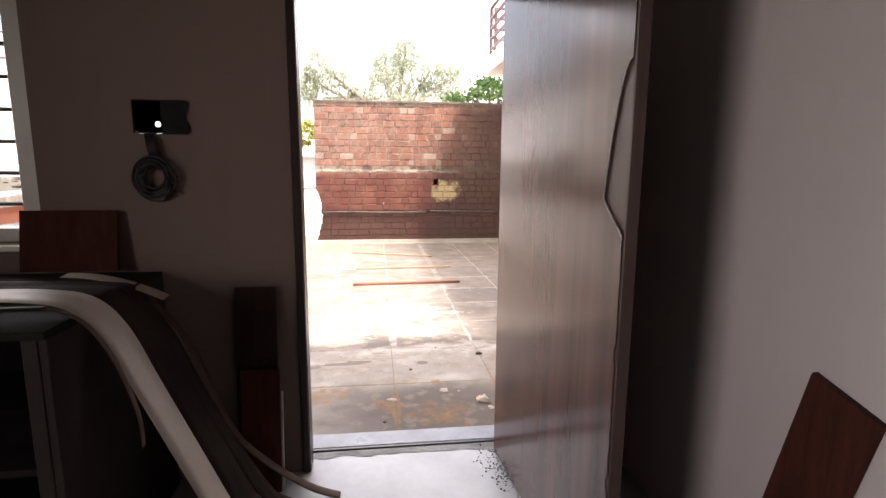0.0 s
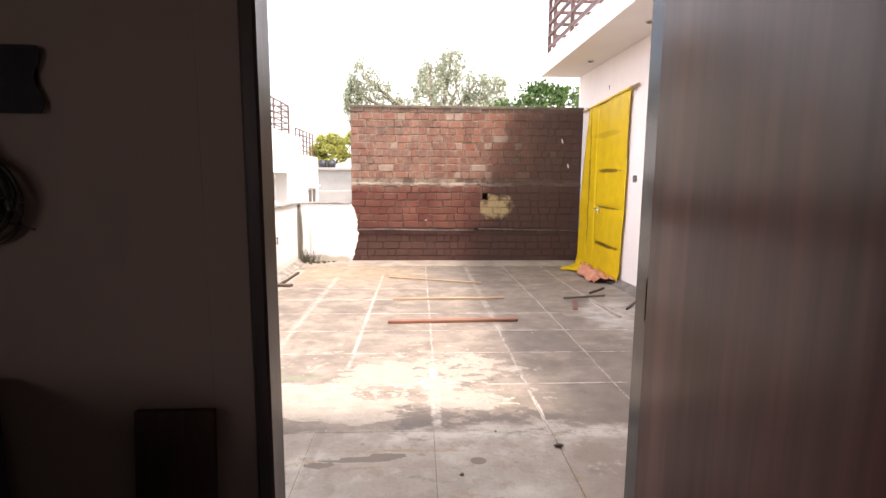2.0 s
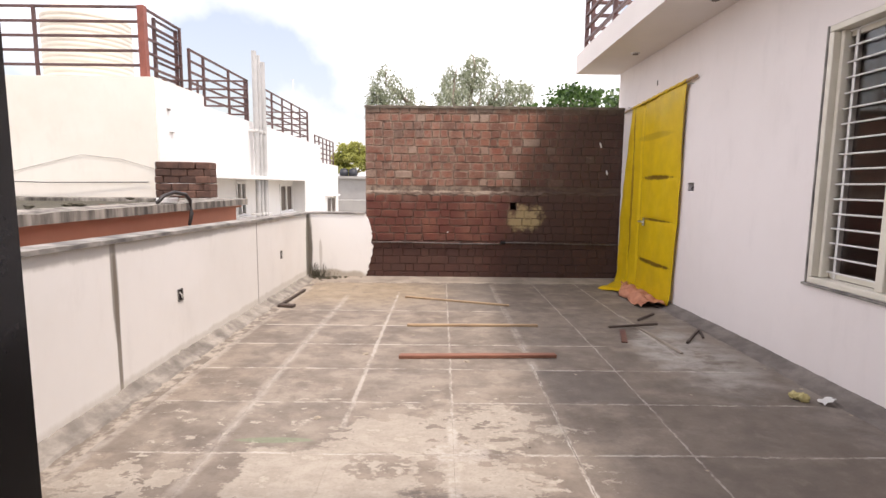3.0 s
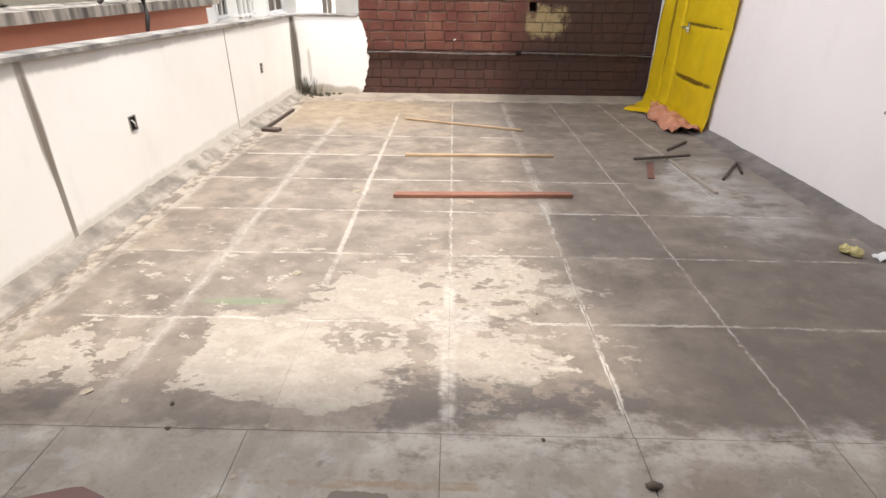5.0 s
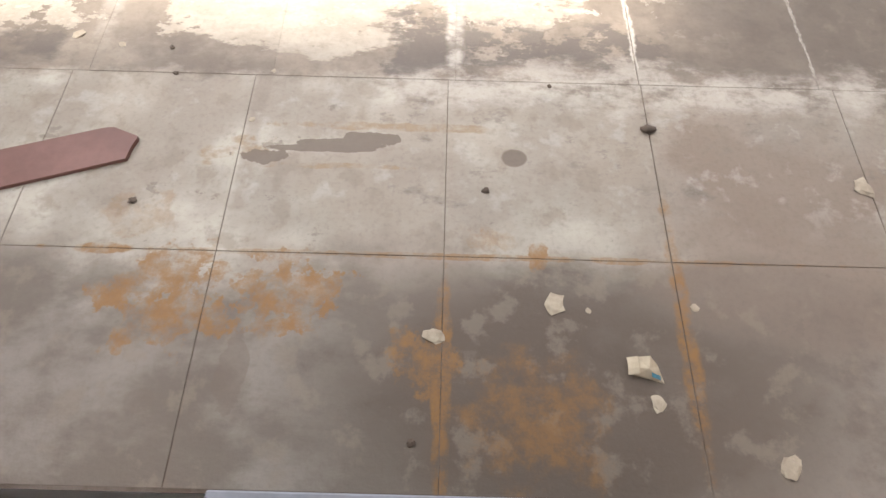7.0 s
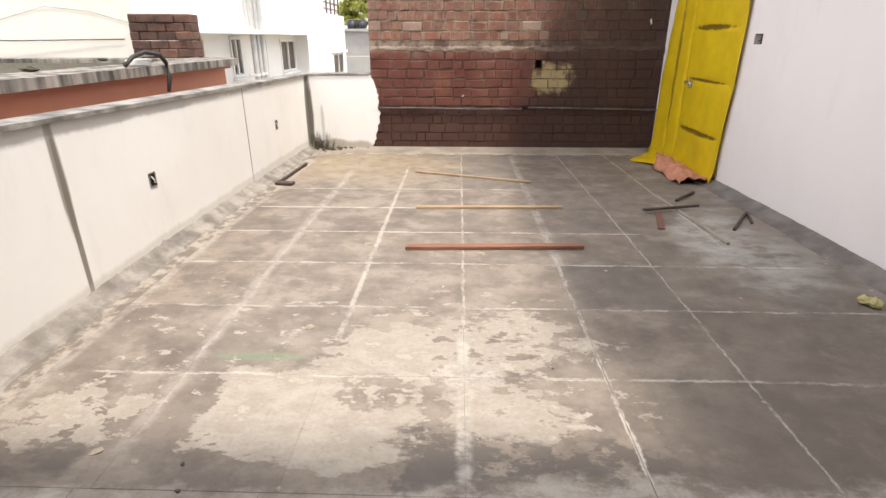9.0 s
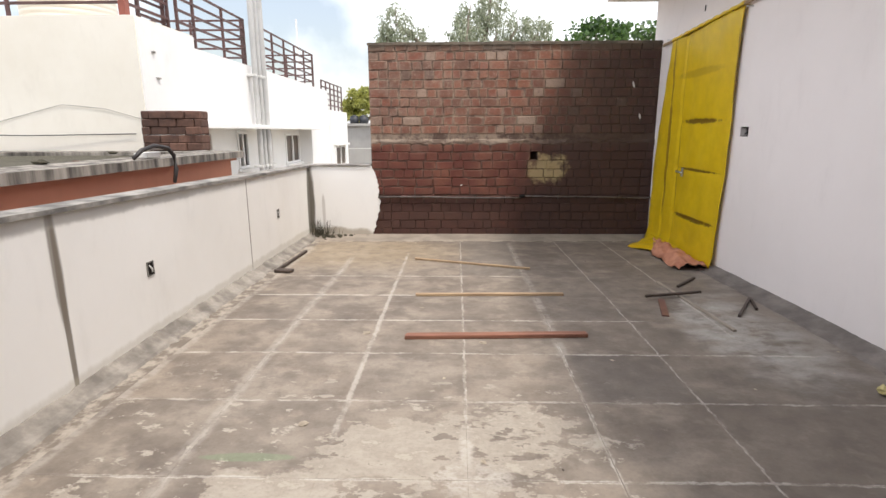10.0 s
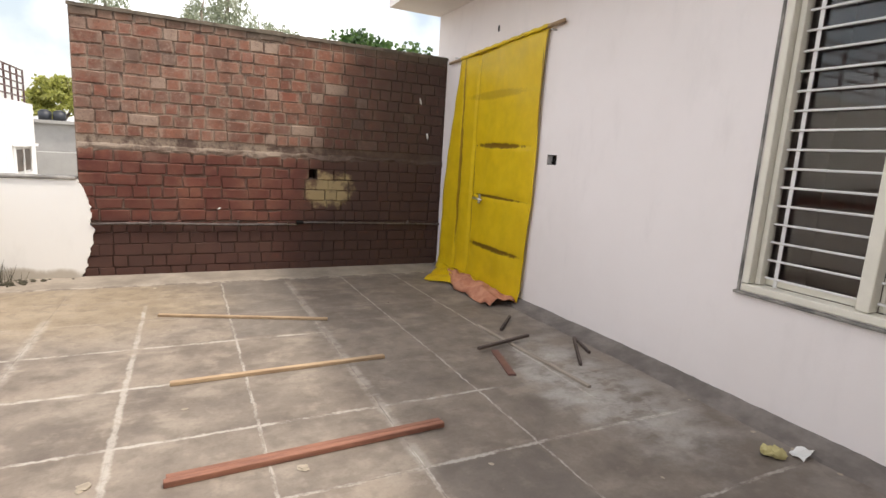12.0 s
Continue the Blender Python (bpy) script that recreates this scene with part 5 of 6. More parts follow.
kinds = {w: [brick_mesh(w, s * 1.7 + w * 40) for s in range(4)] for w in (0.235, 0.125, 0.17)}
joined = bmesh.new()
uv_layer = joined.loops.layers.uv.new("face")
singles = 0
for row in range(22):
    z = -0.055 + row * COURSE
    band = row == 11
    if band:
        continue
    x = -1.16 - rnd.choice((0.0, 0.06))
    while x < 2.50:
        x = max(x, -1.16)
        kind = rnd.choice((0.235, 0.125, 0.125, 0.125, 0.125, 0.17) if row > 11 else (0.235, 0.235, 0.125, 0.125, 0.17))
        w = kind * rnd.uniform(0.88, 1.1)
        skip = 0.0
        if row == 9 and x < 0.935 < x + w:
            w, skip = 0.935 - x, 0.09
        if x + w > 2.53:
            w = 2.53 - x
        proud = 6.3965 + rnd.uniform(0.0, 0.008) + (0.003 if row > 11 else 0.0)
        cx, cz = x + w / 2, z + COURSE / 2
        if w > 0.03:
            if row > 3 and x < (0.75 if row > 11 else 0.6) and singles < 300:
                ob = new("brick", rnd.choice(kinds[kind]))
                ob.scale = (w / kind * rnd.uniform(0.93, 1.0), 1, rnd.uniform(0.86, 0.99))
                ob.location = (x, proud, z + rnd.uniform(-0.004, 0.004))
                ob.rotation_euler = (rnd.uniform(-0.02, 0.02), rnd.uniform(-0.022, 0.022), rnd.uniform(-0.018, 0.018))
                ob.parent = bw
                singles += 1
            else:
                jx, jz = rnd.uniform(-0.003, 0.003), rnd.uniform(-0.003, 0.003)
                g, i2 = 0.002 + rnd.uniform(0, 0.003), 0.008
                ring = [joined.verts.new((x + dx + jx, proud + dy, z + dz + jz)) for dy, m in ((0.0, i2), (0.007, g), (0.03, g)) for dx, dz in ((m, m), (w - m, m + rnd.uniform(-0.002, 0.002)), (w - m, COURSE - m), (m, COURSE - m))]
                quads = [(0, 1, 2, 3)] + [(r * 4 + q, r * 4 + 4 + q, r * 4 + 4 + (q + 1) % 4, r * 4 + (q + 1) % 4) for r in (0, 1) for q in range(4)]
                for f in quads:
                    made = joined.faces.new([ring[q] for q in f])
                    for loop in made.loops:
                        loop[uv_layer].uv = ((loop.vert.co.x - x) / w, (loop.vert.co.z - z) / COURSE)
        x += w + skip
tagged(part("bricks", joined, m_brick_far, bw, "sooty dark bricks near the house, roof shade in their colour"), kind="stuff")


def band(u, v):
    x = -1.16 + 3.69 * u
    bulge = 0.020 + 0.014 * noise.noise((x * 5, v * 2, 0)) + 0.012 * noise.noise((x * 17, v * 3, 3))
    z = 1.195 + (v - 0.5) * (COURSE - 0.02 + 0.03 * noise.noise((x * 6, 8, v)))
    return (x, 6.418 - bulge * math.sin(v * math.pi) ** 0.5, z)


tagged(part("mortar_band", sheet(band, 160, 6), m_band, bw, "rough grey mortar ledge across the bricks"))
coping = bmesh.new()
n = 80
rows = []
for i in range(n + 1):
    x = -1.17 + 3.70 * i / n
    e = 0.010 * noise.noise((x * 8, 2, 0))
    rows.append([coping.verts.new(p) for p in ((x, 6.392 + e, 2.40), (x, 6.396 + e, 2.432 + e), (x, 6.5, 2.45 + e), (x, 6.64, 2.43), (x, 6.64, 2.40))])
for a, b in zip(rows, rows[1:]):
    for j in range(4):
        coping.faces.new((a[j], b[j], b[j + 1], a[j + 1]))
part("coping", coping, m_coping, bw, "thin mossy mortar coping")

conduit = thing("conduit_pipe", "thin dark conduit pipe run along a brick wall", "pipe")
part("pipe", tube([(-1.08 + 0.19 * i, 6.375, 0.484 + 0.004 * math.sin(i * 0.8) - 0.0025 * max(i - 4, 0)) for i in range(11)], 0.014, 8), m_conduit, conduit, "", True)
part("pipe", tube([(0.84 + 0.21 * i, 6.372, 0.497 - 0.003 * i) for i in range(9)], 0.014, 8), m_conduit, conduit, "", True)
part("coupling", rod((0.80, 6.372, 0.497), (0.87, 6.372, 0.497), 0.022, 10), m_black, conduit)
for x in (-0.6, 0.2, 1.3, 2.1):
    part("clip", box(x, x + 0.02, 6.365, 6.41, 0.455, 0.515, 0.003), m_conduit, conduit)
for x, z, h, lean in ((2.215, 1.87, 0.08, -0.022), (2.318, 1.485, 0.07, -0.014), (0.02, 0.63, 0.022, 0.02)):
    t = thing("plaster_splash", "small white plaster splash on the bricks", "plaster", None, "plaster splashes")
    part("splash", sheet(lambda u, v: (x + lean * v + (0.006 + 0.018 * math.sin(v * math.pi) ** 0.7) * (u - 0.5), 6.394 - 0.004 * math.sin(u * math.pi), z + h * v), 4, 8, 0.0008), m_pvc, t)

# ---- loose things on the terrace ----
def batten(name, a, b, w, h, mat, label, lift=0.0, group="loose battens"):
    t = thing(name, label, "batten", None, group)
    za, zb = ground_z(a[1]) + h / 2 + lift + 0.001, ground_z(b[1]) + h / 2 + lift + 0.001
    part("batten", bar((a[0], a[1], za), (b[0], b[1], zb), w, h), mat, t)
    return t


batten("batten", (-0.374, 2.660), (0.840, 2.712), 0.028, 0.028, m_stick_red, "long red-brown wooden batten lying on the paving")
batten("batten", (-0.366, 2.693), (0.836, 2.744), 0.028, 0.026, m_stick_red, "long red-brown wooden batten beside its twin")
batten("batten", (-0.374, 3.616), (0.864, 3.648), 0.032, 0.022, m_stick_pale, "long pale wooden batten lying on the paving")
batten("batten", (-0.483, 4.975), (0.708, 4.536), 0.032, 0.02, m_stick_pale, "long weathered batten lying aslant on the paving")
batten("batten", (1.506, 3.535), (2.012, 3.668), 0.024, 0.02, m_stick_dark, "short dark batten crossing another piece", 0.02)
batten("batten", (1.795, 4.05), (1.863, 2.82), 0.026, 0.016, m_stick_dusty, "pale batten dusted with cement by the house wall")
batten("batten", (1.915, 3.895), (2.185, 4.185), 0.022, 0.022, m_stick_dark, "short dark offcut near the crumpled cloth")
batten("batten", (2.042, 3.11), (2.362, 3.565), 0.02, 0.02, m_stick_dark, "short dark offcut lying against its pair")
batten("batten", (2.362, 3.555), (2.257, 3.27), 0.018, 0.02, m_stick_dark, "short dark offcut near the house wall")
batten("batten", (1.63, 3.52), (1.512, 3.12), 0.05, 0.010, m_plank, "small flat reddish offcut")
batten("batten", (-1.784, 5.32), (-1.815, 4.42), 0.03, 0.03, m_stick_dark, "short dark weathered batten beside the parapet")
batten("batten", (-1.83, 4.41), (-1.655, 4.38), 0.08, 0.03, m_stick_dark, "small dark brown wooden block beside the parapet")

plank = thing("plank", "maroon laminated plank with a broken tip", "plank")
bm = bmesh.new()
out = [(-1.70, 0.01), (-1.72, 0.14), (-1.333, 0.275), (-1.06, 0.362), (-1.03, 0.366), (-0.95, 0.335), (-0.948, 0.325), (-0.957, 0.30), (-0.963, 0.252), (-1.27, 0.15)]
top = [bm.verts.new((x, y, 0.014)) for x, y in out]
bot = [bm.verts.new((x, y, 0.001)) for x, y in out]
bm.faces.new(top), bm.faces.new(bot)
for i in range(len(out)):
    j = (i + 1) % len(out)
    bm.faces.new((top[i], top[j], bot[j], bot[i]))
part("board", bm, m_plank, plank)

st = thing("stone", "small dark stone on a paving joint", "stone")
part("stone", lump(0.021, 3, 0.5), m_stone, st, "", True)
st.location = (0.616, 0.417, 0)


def chip(x, y, r, seed, mat=m_chip, label="small pale plaster chip on the paving", name="plaster_chip", category="plaster chip"):
    t = thing(name, label, category, pose(x, y, ground_z(y), 0, 0, seed * 57), "scattered chips")
    part("chip", lump(r * 0.85 if mat is m_chip else r * 0.7, seed, 0.16 if mat is m_chip else 0.4, 2), mat, t)


for i, (x, y, r) in enumerate(((0.286, -0.165, 0.036), (0.375, -0.18, 0.01), (-0.03, -0.26, 0.03), (0.815, -0.555, 0.034), (1.23, 0.225, 0.04), (0.66, -0.165, 0.014), (-0.62, 0.42, 0.013),
                               (-0.585, 0.62, 0.01), (-1.11, 0.72, 0.016), (-1.27, 0.76, 0.026), (-0.645, 2.757, 0.036), (0.142, 2.60, 0.034), (-0.3, 3.3, 0.018), (-0.1, 2.1, 0.014), (0.9, 2.35, 0.014),
                               (0.6, 5.0, 0.02), (-0.4, 4.6, 0.02), (-0.55, 5.9, 0.02), (1.2, 1.1, 0.012), (-0.75, 1.62, 0.03), (0.08, 1.35, 0.016), (2.34, 2.12, 0.016), (2.37, 1.93, 0.02), (2.36, 1.72, 0.014), (2.33, 2.5, 0.01), (2.1, 2.2, 0.008), (-1.35, 0.12, 0.016), (-1.5, 0.4, 0.012), (0.02, 5.5, 0.015), (1.55, 2.0, 0.012))):
    chip(x, y, r, i + 1)
for i, (x, y, r) in enumerate(((-0.94, 0.71, 0.014), (-0.90, 0.598, 0.014), (-0.078, -0.52, 0.016), (0.32, 0.585, 0.012), (0.107, 0.18, 0.016), (-0.91, 0.116, 0.018), (0.4, 1.3, 0.008), (-1.75, 6.1, 0.03), (1.35, 4.9, 0.012))):
    chip(x, y, r, i + 40, m_stone, "small dark crumb of dirt on the paving", "dirt_crumb", "dirt")

card = thing("crushed_carton", "crushed cream paper carton with blue print", "carton", Matrix.Translation((0.5, -0.335, 0)) @ Matrix.Diagonal((0.72, 0.72, 0.62, 1)) @ Matrix.Translation((-0.478, 0.317, 0)))
bm = bmesh.new()
pts = [(0.44, -0.335, 0.02), (0.545, -0.36, 0.002), (0.53, -0.30, 0.004), (0.49, -0.275, 0.055), (0.45, -0.275, 0.03), (0.425, -0.31, 0.03)]
vs = [bm.verts.new(p) for p in pts]
c = bm.verts.new((0.485, -0.318, 0.045))
for i in range(6):
    bm.faces.new((vs[i], vs[(i + 1) % 6], c))
low_v = [bm.verts.new((p[0], p[1], 0.001)) for p in pts]
for i in range(6):
    bm.faces.new((vs[i], vs[(i + 1) % 6], low_v[(i + 1) % 6], low_v[i]))
bm.faces.new(low_v)
part("carton", bm, m_card, card)
part("print", sheet(lambda u, v: (0.492 + 0.034 * u, -0.345 + 0.014 * v - 0.008 * u, 0.036 - 0.018 * u + 0.004 + 0.004 * v), 2, 2, 0.001), m_print, card, "blue printed bar")
part("flap", sheet(lambda u, v: (0.42 + 0.03 * u, -0.335 + 0.06 * v, 0.012 + 0.03 * u + 0.01 * math.sin(v * 3)), 3, 3, 0.001), m_card, card)
chip(0.525, -0.415, 0.026, 71)

foam = thing("foam_scrap", "torn yellowish foam scrap by the house wall", "foam")
bm = bmesh.new()
for i in range(9):
    bit = lump(rnd.uniform(0.016, 0.034), i + 11, 0.8, 2)
    bit.transform(Matrix.Translation((rnd.gauss(0, 0.017), rnd.gauss(0, 0.02), rnd.uniform(0, 0.012))) @ Matrix.Rotation(i * 1.3, 4, "Z"))
    me = bpy.data.meshes.new("bit")
    bit.to_mesh(me)
    bit.free()
    bm.from_mesh(me)
    bpy.data.meshes.remove(me)
part("foam", bm, m_sponge, foam)
foam.location = (2.20, 1.92, 0)
scrap = thing("paper_scrap", "folded white paper scrap by the house wall", "paper")
part("paper", sheet(lambda u, v: (2.29 + 0.07 * u, 1.84 + 0.07 * v, 0.006 + 0.035 * u * (1 - 0.4 * v) + 0.012 * abs(math.sin(u * 5 + v * 4))), 8, 8, 0.002), m_pvc, scrap)

weeds = thing("dirt_pile", "dark dirt and dead weeds in the corner", "dirt", None, "", "stuff")
bm = bmesh.new()
for i in range(90):
    x, y = -1.98 + abs(rnd.gauss(0, 0.28)), 6.36 - abs(rnd.gauss(0, 0.09))
    r = rnd.uniform(0.008, 0.03)
    bmesh.ops.create_icosphere(bm, subdivisions=1, radius=r, matrix=Matrix.Translation((x, y, ground_z(y) + r * 0.4 + 0.01)) @ Matrix.Diagonal((1, rnd.uniform(0.5, 1), 0.7, 1)))
for i in range(120):
    x, y = -1.96 + abs(rnd.gauss(0, 0.12)), 6.35 - abs(rnd.gauss(0, 0.06))
    add_rod(bm, (x, y, -0.05), (x + rnd.gauss(0, 0.05), y + rnd.gauss(0, 0.03), rnd.uniform(0.03, 0.2)), 0.003, 3, 0.001)
part("dirt", bm, m_soil, weeds)

# ---- entrance room ----
IN, OUT = -0.93, -0.68
DL, DR, DT = -0.535, 0.535, 2.14
# third opening is widened so outdoor light shows through the box's hole
wall_front_holes = [(DL + 3.2, DR + 3.2, 0.0, DT + 0.16), (-2.9 + 3.2, -1.40 + 3.2, 1.04 + 0.16, 2.35 + 0.16), (-1.12 + 3.2, -0.84 + 3.2, 1.472 + 0.16, 1.60 + 0.16)]
# front wall and reveal wear the darkened colour that carries their shade
setting("wall_front", holed((-3.2, IN, -0.16), X, Z, Y, 5.73, 3.11, OUT - IN, wall_front_holes), m_inside_shade, "plastered wall with the entrance door and a window, shade in its dark colour")
setting("wall_outside_skin", holed((-3.2, OUT + 0.001, -0.16), X, Z, Y, 5.73, 3.11, 0.012, wall_front_holes), m_wall, "white outside face of the entrance wall")
# plate added in wall colour to hide the widened part of that opening
setting("trim_opening_cover", box(-1.1195, -1.0352, -0.93, -0.90, 1.4722, 1.5998), m_inside_shade, "added plate that hides the widened opening beside the wall box", "patch")
setting("wall_right", box(1.0, 1.2, -5.1, IN - 0.001, -0.16, 2.95), m_inside, "plain off-white wall beside the open door")
# side opening is assumed, made for the added fill lamp
setting("wall_left", holed((-3.2, -5.1, -0.16), Y, Z, (-1, 0, 0), 4.169, 3.11, 0.2, [(0.1, 1.4, 1.2, 2.5)]), m_room_dark, "plain wall that closes the room")
setting("wall_back", box(-3.2, 1.0, -5.3, -5.1, -0.16, 2.95), m_room_dark, "plain wall that closes the room behind")
setting("floor_room", box(-3.2, 1.0, -5.1, -0.765, -0.15, 0.0), m_marble, "smooth grey-white marble floor, dusty near the door", "floor")
# ceiling added out of view, dark to keep bounced light low
setting("ceiling_room", box(-3.2, 1.0, -5.1, IN - 0.001, 2.90, 2.95), m_room_dark, "unseen near-black ceiling added to cut bounced light", "ceiling")
setting("trim_threshold", box(DL, DR, -0.764, -0.632, -0.13, 0.012, 0.004), m_threshold, "blue-grey polished stone threshold", "threshold")
setting("trim_threshold_edge", box(DL, DR, -0.782, -0.7645, 0.0, 0.010, 0.003), m_granite, "dark edge strip of the threshold", "threshold")
setting("trim_threshold_dust", sheet(lambda u, v: (-0.41 + 0.87 * u, -0.783 - (0.05 + 0.03 * noise.noise((u * 9, 1, 0)) + 0.10 * max(u - 0.8, 0)) * v, 0.003 - 0.001 * v), 40, 3), m_grit, "grey cement dust along the threshold", "dust")
dust = thing("cement_dust", "rough grey cement crumbs at the foot of the door", "dust", None, "", "stuff")
bm = bmesh.new()
for i in range(260):
    y = -0.80 - abs(rnd.gauss(0, 0.26))
    x = 0.475 - abs(rnd.gauss(0, 0.055))
    r = rnd.uniform(0.001, 0.005)
    bmesh.ops.create_icosphere(bm, subdivisions=1, radius=r, matrix=Matrix.Translation((x, y, r * 0.5)))
part("dust", bm, m_grit, dust)

# window of the room, with bars
win2 = tagged(thing("window_2", "pale window frame with dark horizontal bars", "window"), kind="structure")
for a, b, c, d in ((-2.9, -1.40, 1.04, 1.10), (-2.9, -1.40, 2.29, 2.35), (-2.9, -2.84, 1.10, 2.29), (-1.50, -1.40, 1.10, 2.29)):
    part("window_frame", box(a + 0.002, b - 0.002, -0.87, -0.78, c + 0.002, d - 0.002, 0.004), m_alu, win2)
for i in range(9):
    part("grille_bar", rod((-2.85, -0.80, 1.19 + i * 0.125), (-1.45, -0.80, 1.19 + i * 0.125), 0.008, 6), m_wire, win2)
part("window_sill", box(-2.92, -1.38, -0.96, -0.85, 1.018, 1.039, 0.003), m_alu, win2)

# entrance door
d1 = tagged(thing("door_1", "open entrance door in brown film-covered wood, dark frame", "door"), kind="structure")
for a, b in ((DL, DL + 0.033), (DR - 0.033, DR)):
    part("jamb_lining", box(a + 0.001, b - 0.001, -0.847, -0.655, 0.0125, DT - 0.036, 0.003), m_granite, d1, "polished dark stone jamb")
    fa, fb = (-0.445, -0.41) if a < 0 else (0.492, DR - 0.0005)
    part("door_frame", box(fa, fb, -0.945, -0.848, 0.0, DT - 0.036, 0.006), m_frame_wood, d1)
setting("trim_reveal", box(DL + 0.0005, -0.4455, -0.93, -0.8485, 0.0, DT - 0.037), m_inside_shade, "plastered reveal beside the entrance door frame", "reveal")
part("head", box(DL + 0.001, DR - 0.001, -0.945, -0.655, DT - 0.035, DT - 0.001, 0.004), m_frame_wood, d1)
leaf_m = pose(0.437, -0.87, 0.0, 0, 0, 4.2)
leaf = part("door_leaf", box(0.0, 0.038, -1.035, 0.0, 0.012, DT - 0.045, 0.003, leaf_m), m_leaf_wood, d1, "bare brown wood edge")


def film(u, v):
    z = 0.02 + (DT - 0.08) * v
    edge = -1.028 + 0.006 * noise.noise((z * 30, 2, 0)) * (1 if z < 0.95 else 0.3)
    tear = 0.0
    if 1.19 < z < 1.62:
        s = (z - 1.19) / 0.43
        tear = 0.115 * (min(s * 5, 1.0)) * (1 - s) ** 0.55
    if z > 1.90:
        tear = 0.06 * (z - 1.90) / 0.15
    if z < 0.95:
        tear += 0.02 * max(noise.noise((z * 19, 5, 0)), 0)
    y = -0.006 + (edge + tear + 0.006) * u
    return leaf_m @ Vector((-0.0022 - 0.0004 * noise.noise((y * 5, z * 2, 0)), y, z))


part("film", sheet(film, 30, 130, 0.0008), m_leaf_film, leaf, "brown glossy protective film with a torn edge")
part("latch_recess", box(-0.003, 0.0385, -0.0015, 0.001, 1.02, 1.12, 0.0, leaf_m), m_black, leaf, "dark hinge recess on the leaf edge")
part("film_edge", tube([Vector(film(1.0, (1.15 + 0.012 * i - 0.02) / (DT - 0.08))) - Vector((0.003, 0, 0)) for i in range(40)], 0.002, 5), m_film_edge, leaf, "pale torn edge of the film")
for z in (0.35, 1.05, 1.8):
    part("hinge", rod((0.483, -0.866, z), (0.483, -0.866, z + 0.11), 0.007, 8), m_black, d1)

# wall box with its coil of wires
socket = thing("wall_box", "black metal wall box with a bright conduit hole", "socket box")
bm = bmesh.new()
x0, x1, z0, z1, yb = -1.034, -0.841, 1.473, 1.599, -0.925
hx, hz, hr = -0.946, 1.508, 0.011
n = 24
inner = [bm.verts.new((hx + hr * math.cos(2 * math.pi * i / n), yb, hz + hr * math.sin(2 * math.pi * i / n))) for i in range(n)]


def to_edge(a):
    c, s = math.cos(a), math.sin(a)
    k = min(((x1 - hx) / c) if c > 1e-6 else ((x0 - hx) / c) if c < -1e-6 else 9, ((z1 - hz) / s) if s > 1e-6 else ((z0 - hz) / s) if s < -1e-6 else 9)
    return (hx + c * k, yb, hz + s * k)


outer = [bm.verts.new(to_edge(2 * math.pi * i / n)) for i in range(n)]
for i in range(n):
    bm.faces.new((inner[i], inner[(i + 1) % n], outer[(i + 1) % n], outer[i]))
bmesh.ops.solidify(bm, geom=bm.faces[:], thickness=0.002)
part("backplate", bm, m_black, socket)
for a, b, c, d in ((x0, x1, z1 - 0.004, z1), (x0, x1, z0, z0 + 0.004), (x0, x0 + 0.004, z0 + 0.004, z1 - 0.004), (x1 - 0.004, x1, z0 + 0.004, z1 - 0.004)):
    part("side", box(a, b, -0.937, -0.9265, c, d), m_black, socket)
part("torn_card", sheet(lambda u, v: (x0 + 0.105 + 0.095 * u + 0.008 * math.sin(v * 9) * u, -0.936 - 0.004 * u, z0 - 0.004 + 0.128 * v), 4, 12, 0.002), m_black, socket, "ragged dark cover")

coil = thing("wire_coil", "hanging coil of black electrical wire", "wire")
for i in range(10):
    r = 0.034 + 0.0052 * i + rnd.uniform(-0.004, 0.004)
    ox, oz, ph = rnd.uniform(-0.006, 0.006), rnd.uniform(-0.008, 0.008), rnd.uniform(0, 6)
    pts = [(-0.962 + ox + r * math.cos(a * 0.26), -0.947 - 0.014 * (i % 3) - 0.006 * math.sin(a * 0.52 + ph), 1.300 + oz + r * 1.08 * math.sin(a * 0.26)) for a in range(25)]
    part("loop", tube(pts, 0.0042, 6), m_wire, coil, "", True)
for i in range(6):
    dx = -0.012 + 0.006 * i
    part("lead", tube([(-0.972 + dx, -0.90, 1.485), (-0.975 + dx, -0.95, 1.465), (-0.966 + dx, -0.962, 1.42), (-0.955 + dx, -0.955, 1.36)], 0.004, 6), m_wire, coil, "", True)
part("lead", tube([(-0.93, -0.95, 1.255), (-0.9, -0.955, 1.252), (-0.86, -0.95, 1.24)], 0.002, 5), m_wire, coil, "", True)

# cabinet with sheets and strips on it
cab = thing("cabinet", "dark open-fronted cabinet standing against the wall", "cabinet")
CX0, CX1, CY0, CY1, CT = -2.2, -0.96, -1.72, -0.96, 0.93
part("side_panel", box(CX1 - 0.022, CX1, CY0, CY1, 0.0, CT - 0.0225, 0.002), m_side, cab, "grey-brown side panel")
part("side_panel", box(CX0, CX0 + 0.022, CY0, CY1, 0.0, CT - 0.0225, 0.002), m_side, cab)
part("top", box(CX0, CX1, CY0 - 0.01, CY1, CT - 0.022, CT, 0.002), m_carcass, cab)
part("back", box(CX0 + 0.023, CX1 - 0.023, CY1 - 0.012, CY1, 0.0, CT - 0.023), m_carcass, cab)
for z in (0.06, 0.52):
    part("shelf", box(CX0 + 0.023, CX1 - 0.023, CY0 + 0.01, CY1 - 0.013, z, z + 0.02, 0.002), m_carcass, cab)
part("stile", box(CX1 - 0.062, CX1 - 0.0225, CY0 - 0.004, CY0 + 0.02, 0.0, CT - 0.023, 0.002), m_side, cab)


